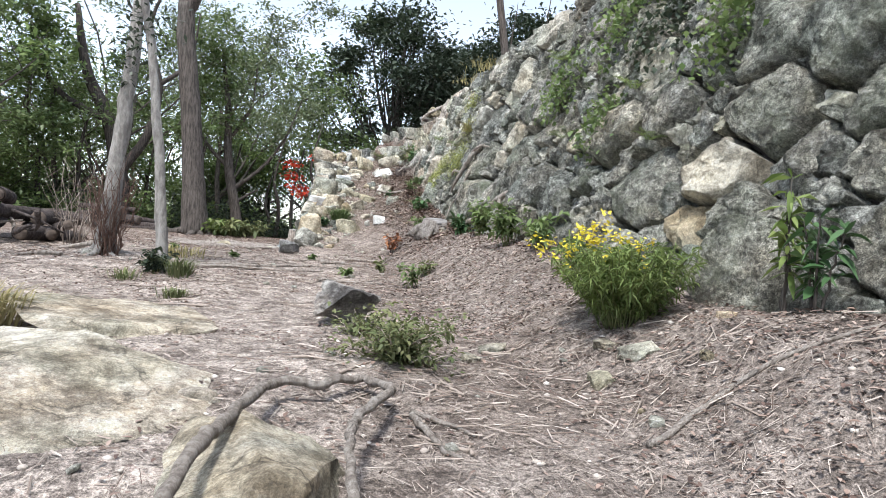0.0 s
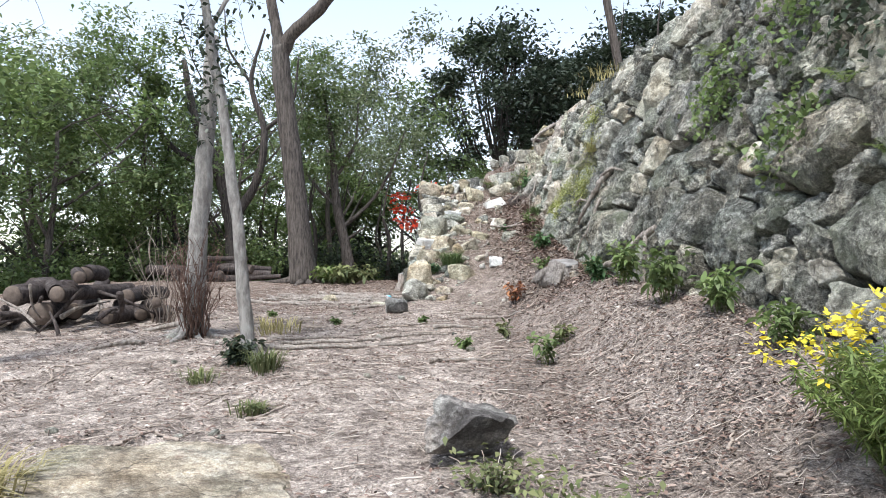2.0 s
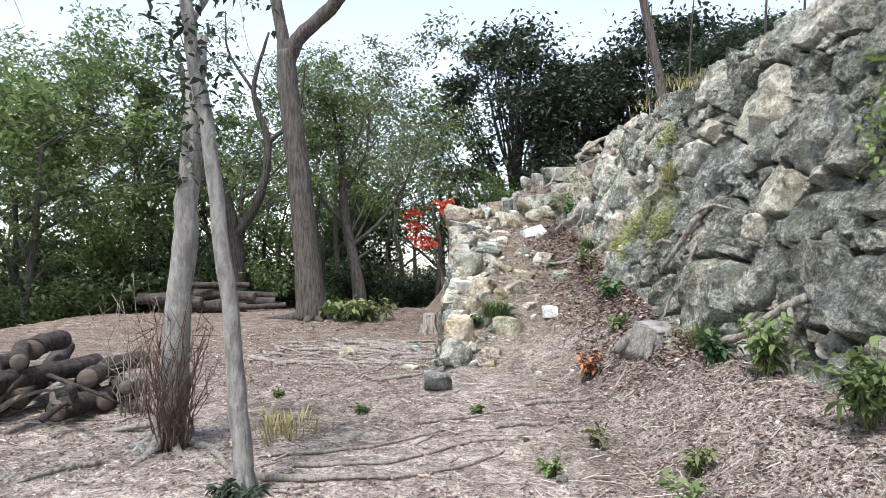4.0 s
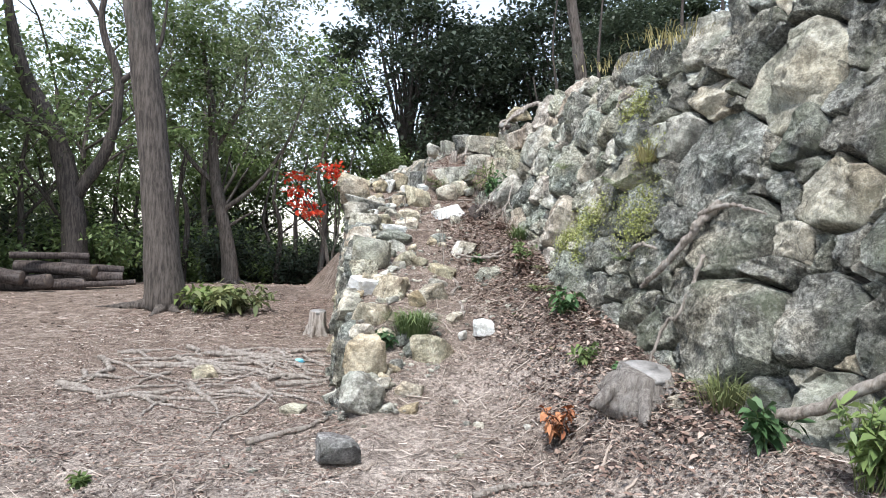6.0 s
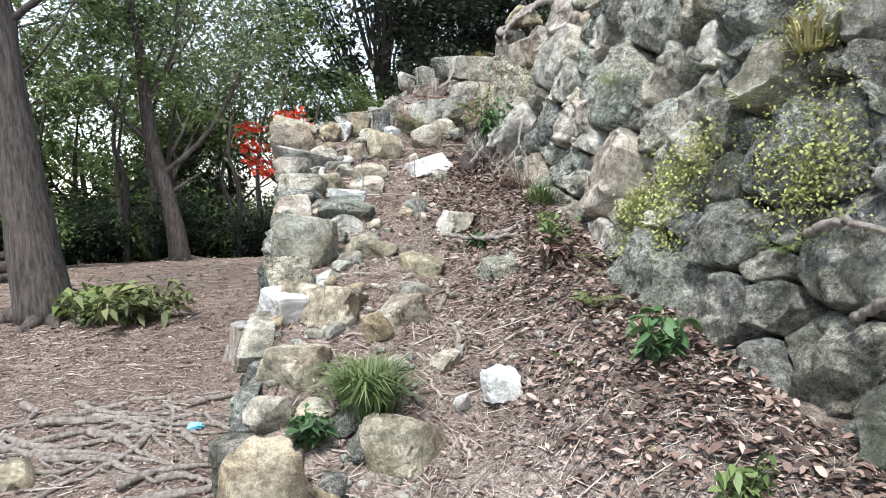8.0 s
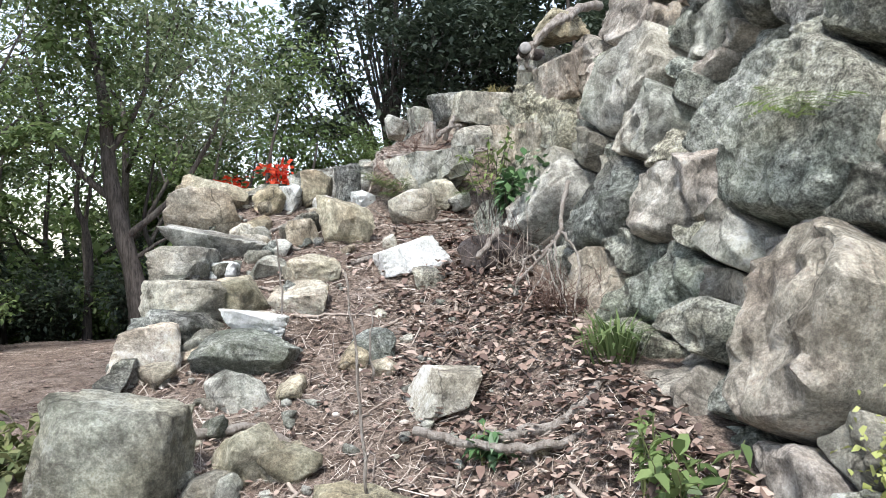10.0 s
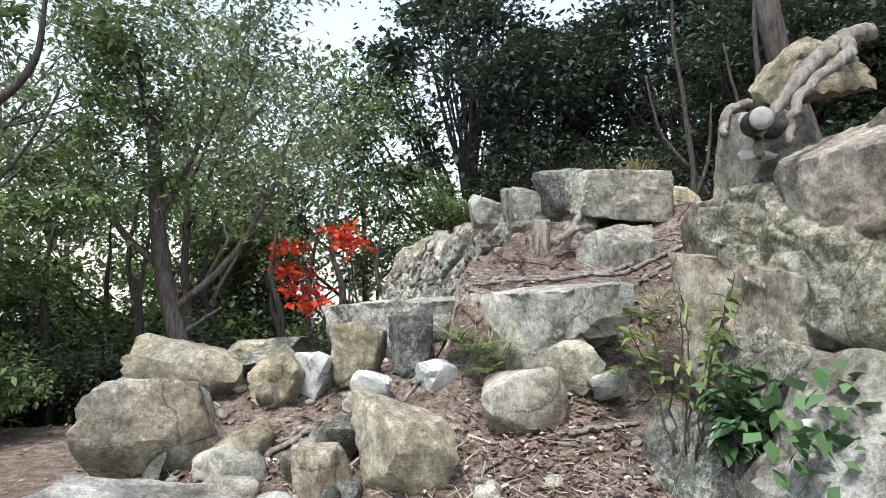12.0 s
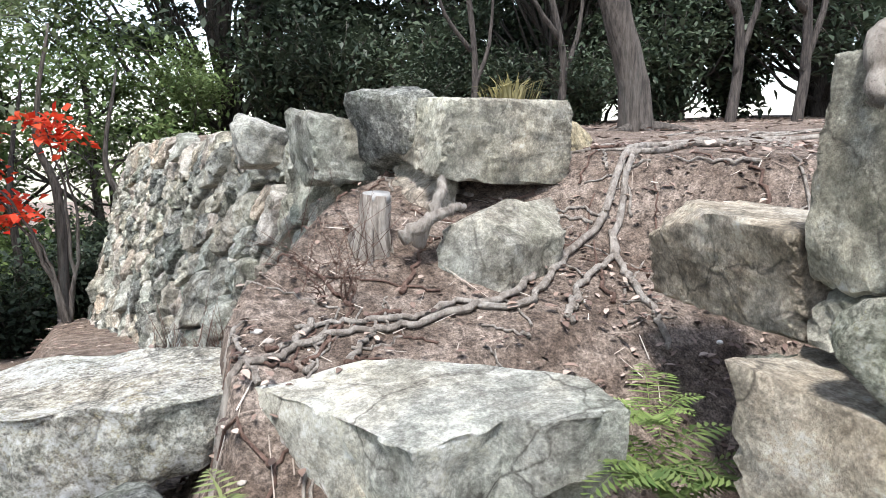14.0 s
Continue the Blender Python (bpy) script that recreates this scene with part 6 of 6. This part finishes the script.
def wall_stone(poly, place, rng, depth):
    """A split stone that fills its cell of the wall face: a few flat facets inside a chipped rim; place(u, v, out) gives the point in the world."""
    P = np.array(poly)
    mid = P.mean(0)
    P = mid + (P - mid) * rng.uniform(0.93, 0.98)
    Q = np.roll(P, -1, 0)
    P = np.stack([0.94 * P + 0.06 * Q, 0.06 * P + 0.94 * Q], 1).reshape(-1, 2)
    step = np.r_[0, np.cumsum(np.linalg.norm(np.roll(P, -1, 0) - P, axis=1))]
    P = np.vstack([P, P[:1]])
    n = 40 if step[-1] > 0.7 else 26
    at = np.linspace(0, step[-1], n, endpoint=False)
    rim = np.stack([np.interp(at, step, P[:, k]) for k in (0, 1)], 1)
    facets = [(rng.normal(0, 0.16, 2), 1.0)] + [(rng.normal(0, 0.6, 2), rng.uniform(1.25, 1.9)) for _ in range(3)]
    off = rng.uniform(0, 60, 3)
    V, F = [], []
    rings = [(1.0, -0.6), (1.0, 0.3), (0.993, 0.7), (0.972, 0.92), (0.94, 0.99), (0.87, 1.0), (0.76, 1.0), (0.65, 1.0), (0.53, 1.0), (0.4, 1.0), (0.26, 1.0), (0.12, 1.0)]
    for s, h in rings:
        for q in rim:
            w = mid + (q - mid) * s
            up = max(h, 0)
            face = min(depth * e + float((w - mid) @ g) for g, e in facets)
            out = depth * h if h <= 0 else h * max(face, depth * 0.3)
            o = noise.noise(Vector((w[0] * 3.2 + off[0], w[1] * 3.2, off[1]))) * 0.035 - abs(noise.noise(Vector((w[0] * 7 + off[0], w[1] * 7, off[2])))) * 0.045 + noise.noise(Vector((w[0] * 16, w[1] * 16 + off[0], off[2]))) * 0.03 + noise.noise(Vector((w[0] * 34, w[1] * 34 + off[0], off[2]))) * 0.016
            j = noise.noise(Vector((w[0] * 6, w[1] * 6 + off[1], off[2]))) * 0.03 + noise.noise(Vector((w[0] * 15, w[1] * 15 + off[1], off[0]))) * 0.014
            V.append(place(w[0] + j, w[1] - j, out + o * max(up, 0.1)))
    V.append(tuple(np.mean(V[-n:], axis=0)))
    for k in range(len(rings) - 1):
        for j in range(n):
            q = (j + 1) % n
            F.append((k * n + j, k * n + q, (k + 1) * n + q, (k + 1) * n + j))
    last = (len(rings) - 1) * n
    for j in range(n):
        F.append((last + j, last + (j + 1) % n, len(V) - 1))
    V = np.array(V)
    c = V.mean(0)
    return c, V - c, F


def great_place(u, v, out):
    return (wall_x(u, v) - out * 0.94 + 0.17 + 0.06 * math.sin(u * 1.3), u + 0.0 * v, v + out * 0.34)


def great_top(y):
    return float(bend(y, [-4, 3, 6, 9, 11, 12.1], [3.4, 3.3, 3.15, 2.95, 2.92, 2.62]))


KEY_NEAR = [(3.05, 0.7, 0.31), (2.39, 0.78, 0.26), (2.17, 1.07, 0.29), (2.4, 1.62, 0.34), (1.72, 1.45, 0.3), (1.45, 1.1, 0.24), (3.78, 1.21, 0.27), (2.42, 0.42, 0.17), (1.8, 0.14, 0.26), (1.3, 0.72, 0.2)]
KEY_MID = [(6.32, 1.97, 0.3), (5.83, 1.83, 0.23), (6.5, 1.6, 0.22), (5.97, 1.38, 0.26), (6.33, 0.92, 0.26), (5.75, 0.86, 0.29), (6.08, 0.5, 0.2), (6.85, 0.75, 0.34), (7.63, 1.89, 0.38), (7.19, 2.4, 0.36), (7.4, 0.73, 0.17), (7.81, 0.82, 0.18), (7.8, 1.15, 0.22), (8.25, 1.56, 0.26), (7.12, 1.32, 0.28)]
KEY_FAR = [(9.5, 1.45, 0.25), (9.75, 1.95, 0.26), (9.05, 1.4, 0.2), (10.17, 1.49, 0.16), (10.68, 2.1, 0.2), (10.95, 2.35, 0.23), (11.55, 2.6, 0.2), (10.78, 1.82, 0.24), (11.2, 2.75, 0.14)]
rng = np.random.default_rng(3)
great = fill_seeds(KEY_NEAR + KEY_MID + KEY_FAR, -2.6, 12.05, wall_foot, great_top, rng, (0.12, 0.27))
great = fill_seeds(great, -0.5, 11.8, wall_foot, great_top, rng, (0.05, 0.085), 7000)
great = [s for s in great if s[1] < great_top(s[0]) - 0.02 and (s[0] < 11.5 or s[1] > 2.75 or s[0] < 11.75 and s[1] < 2.3)]
rim = [(u, great_top(u) + 0.42 + 0.1 * math.sin(u * 3), 0.2) for u in np.arange(-3, 12.6, 0.3)] + [(12.55, v, 0.2) for v in np.arange(1.2, 3.4, 0.3)]
foot = [(u, float(wall_foot(u)) - 0.42, 0.22) for u in np.arange(-3, 12.6, 0.32)]


def bounded(seeds, border, place, name, label, seed, depth, mats):
    """Walls whose edge cells are held in by border seeds, which are then left out."""
    allc = seeds + border
    root = tagged(new(name), label, "wall", kind="structure")
    g = np.random.default_rng(seed)
    for k, (poly, s) in enumerate(zip(cells_of(allc, 1.12), allc)):
        if k >= len(seeds) or len(poly) < 3:
            continue
        c, V, F = wall_stone(poly, place, g, depth * g.uniform(0.6, 1.35) * min(1.3, 0.6 + 1.6 * s[2]))
        choice = mats(s) if callable(mats) else mats
        ob = new("stone", mesh("stone", V, F, TAN if s == KEY_NEAR[7] else choice[int(g.random() * len(choice))], True, 38))
        ob.location, ob.parent = c, root
    return root


def great_mats(s):
    """Darker lichened stones low down the walk, paler and browner ones from y = 8.8 on."""
    return [STONE] * 15 + [ROUGH] * 4 if s[0] < 8.8 else [STONE] * 2 + [GREENP] * 6 + [ROUGH] * 3 + [PINK] * 3


bounded(great, rim + foot, great_place, "wall_east", "tall grey dry-stone castle wall of fitted lichened boulders", 11, 0.19, great_mats)

# earth core behind the stones, its colour darkened to put shade into the joints
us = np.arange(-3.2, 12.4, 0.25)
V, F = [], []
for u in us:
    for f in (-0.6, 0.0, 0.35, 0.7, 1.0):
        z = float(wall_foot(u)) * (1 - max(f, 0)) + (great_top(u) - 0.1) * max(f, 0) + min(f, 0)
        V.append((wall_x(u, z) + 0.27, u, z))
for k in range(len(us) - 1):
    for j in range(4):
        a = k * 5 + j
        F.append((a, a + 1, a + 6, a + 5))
tagged(new("wall_core", mesh("wall_core", V, F, SHADED_EARTH)), "earth sheet behind the wall stones, coloured dark as shade in the joints", "wall", kind="structure")


# retaining wall on the open side of the ramp, facing the terrace
def ramp_place(u, v, out):
    return (float(ramp_left(u)) - 0.02 - out + 0.12 * (v - float(terrace(u))), u, v)


def ramp_top(u):
    return float(ramp_z(u)) + 0.02


g2 = np.random.default_rng(5)
side = fill_seeds([], 8.0, 12.6, lambda u: float(terrace(u)), ramp_top, g2, (0.08, 0.17), 5000)
side = [s for s in side if s[1] < ramp_top(s[0]) - 0.03]
rim2 = [(u, ramp_top(u) + 0.2, 0.12) for u in np.arange(7.4, 13.2, 0.18)] + [(u, float(terrace(u)) - 0.28, 0.12) for u in np.arange(7.4, 13.2, 0.18)] + [(13.0, v, 0.12) for v in np.arange(0, 2.4, 0.2)]
bounded(side, rim2, ramp_place, "wall_ramp", "low rubble retaining wall along the side of the ramp", 12, 0.11, [STONE] * 6 + [ROUGH] * 2 + [TAN])


# far wall beyond the head of the ramp
def far_place(u, v, out):
    x = 1.6 - (u - 13.5) * 0.175
    return (x - 0.95 * out + 0.3 * (v - 2.0), u - 0.2 * out, v)


def far_low(u):
    return float(bend(u, [13.4, 13.9, 15, 19, 22], [1.75, 1.5, 1.3, 0.75, 0.3])) - 0.05


def far_top(u):
    return float(bend(u, [13.4, 14, 16, 19, 22], [2.62, 2.72, 2.72, 2.68, 2.6]))


g3 = np.random.default_rng(9)
far = fill_seeds([], 13.6, 21.5, far_low, far_top, g3, (0.08, 0.17), 7000)
far = [s for s in far if s[1] < far_top(s[0]) - 0.04]
rim3 = [(u, far_top(u) + 0.25, 0.15) for u in np.arange(13, 22.5, 0.25)] + [(u, far_low(u) - 0.3, 0.15) for u in np.arange(13, 22.5, 0.25)] + [(13.15, v, 0.15) for v in np.arange(1.5, 3, 0.25)] + [(21.9, v, 0.15) for v in np.arange(0, 3, 0.25)]
bounded(far, rim3, far_place, "wall_north", "long grey rubble wall of upright weathered stones", 13, 0.1, [STONE, ROUGH, ROUGH, PINK])
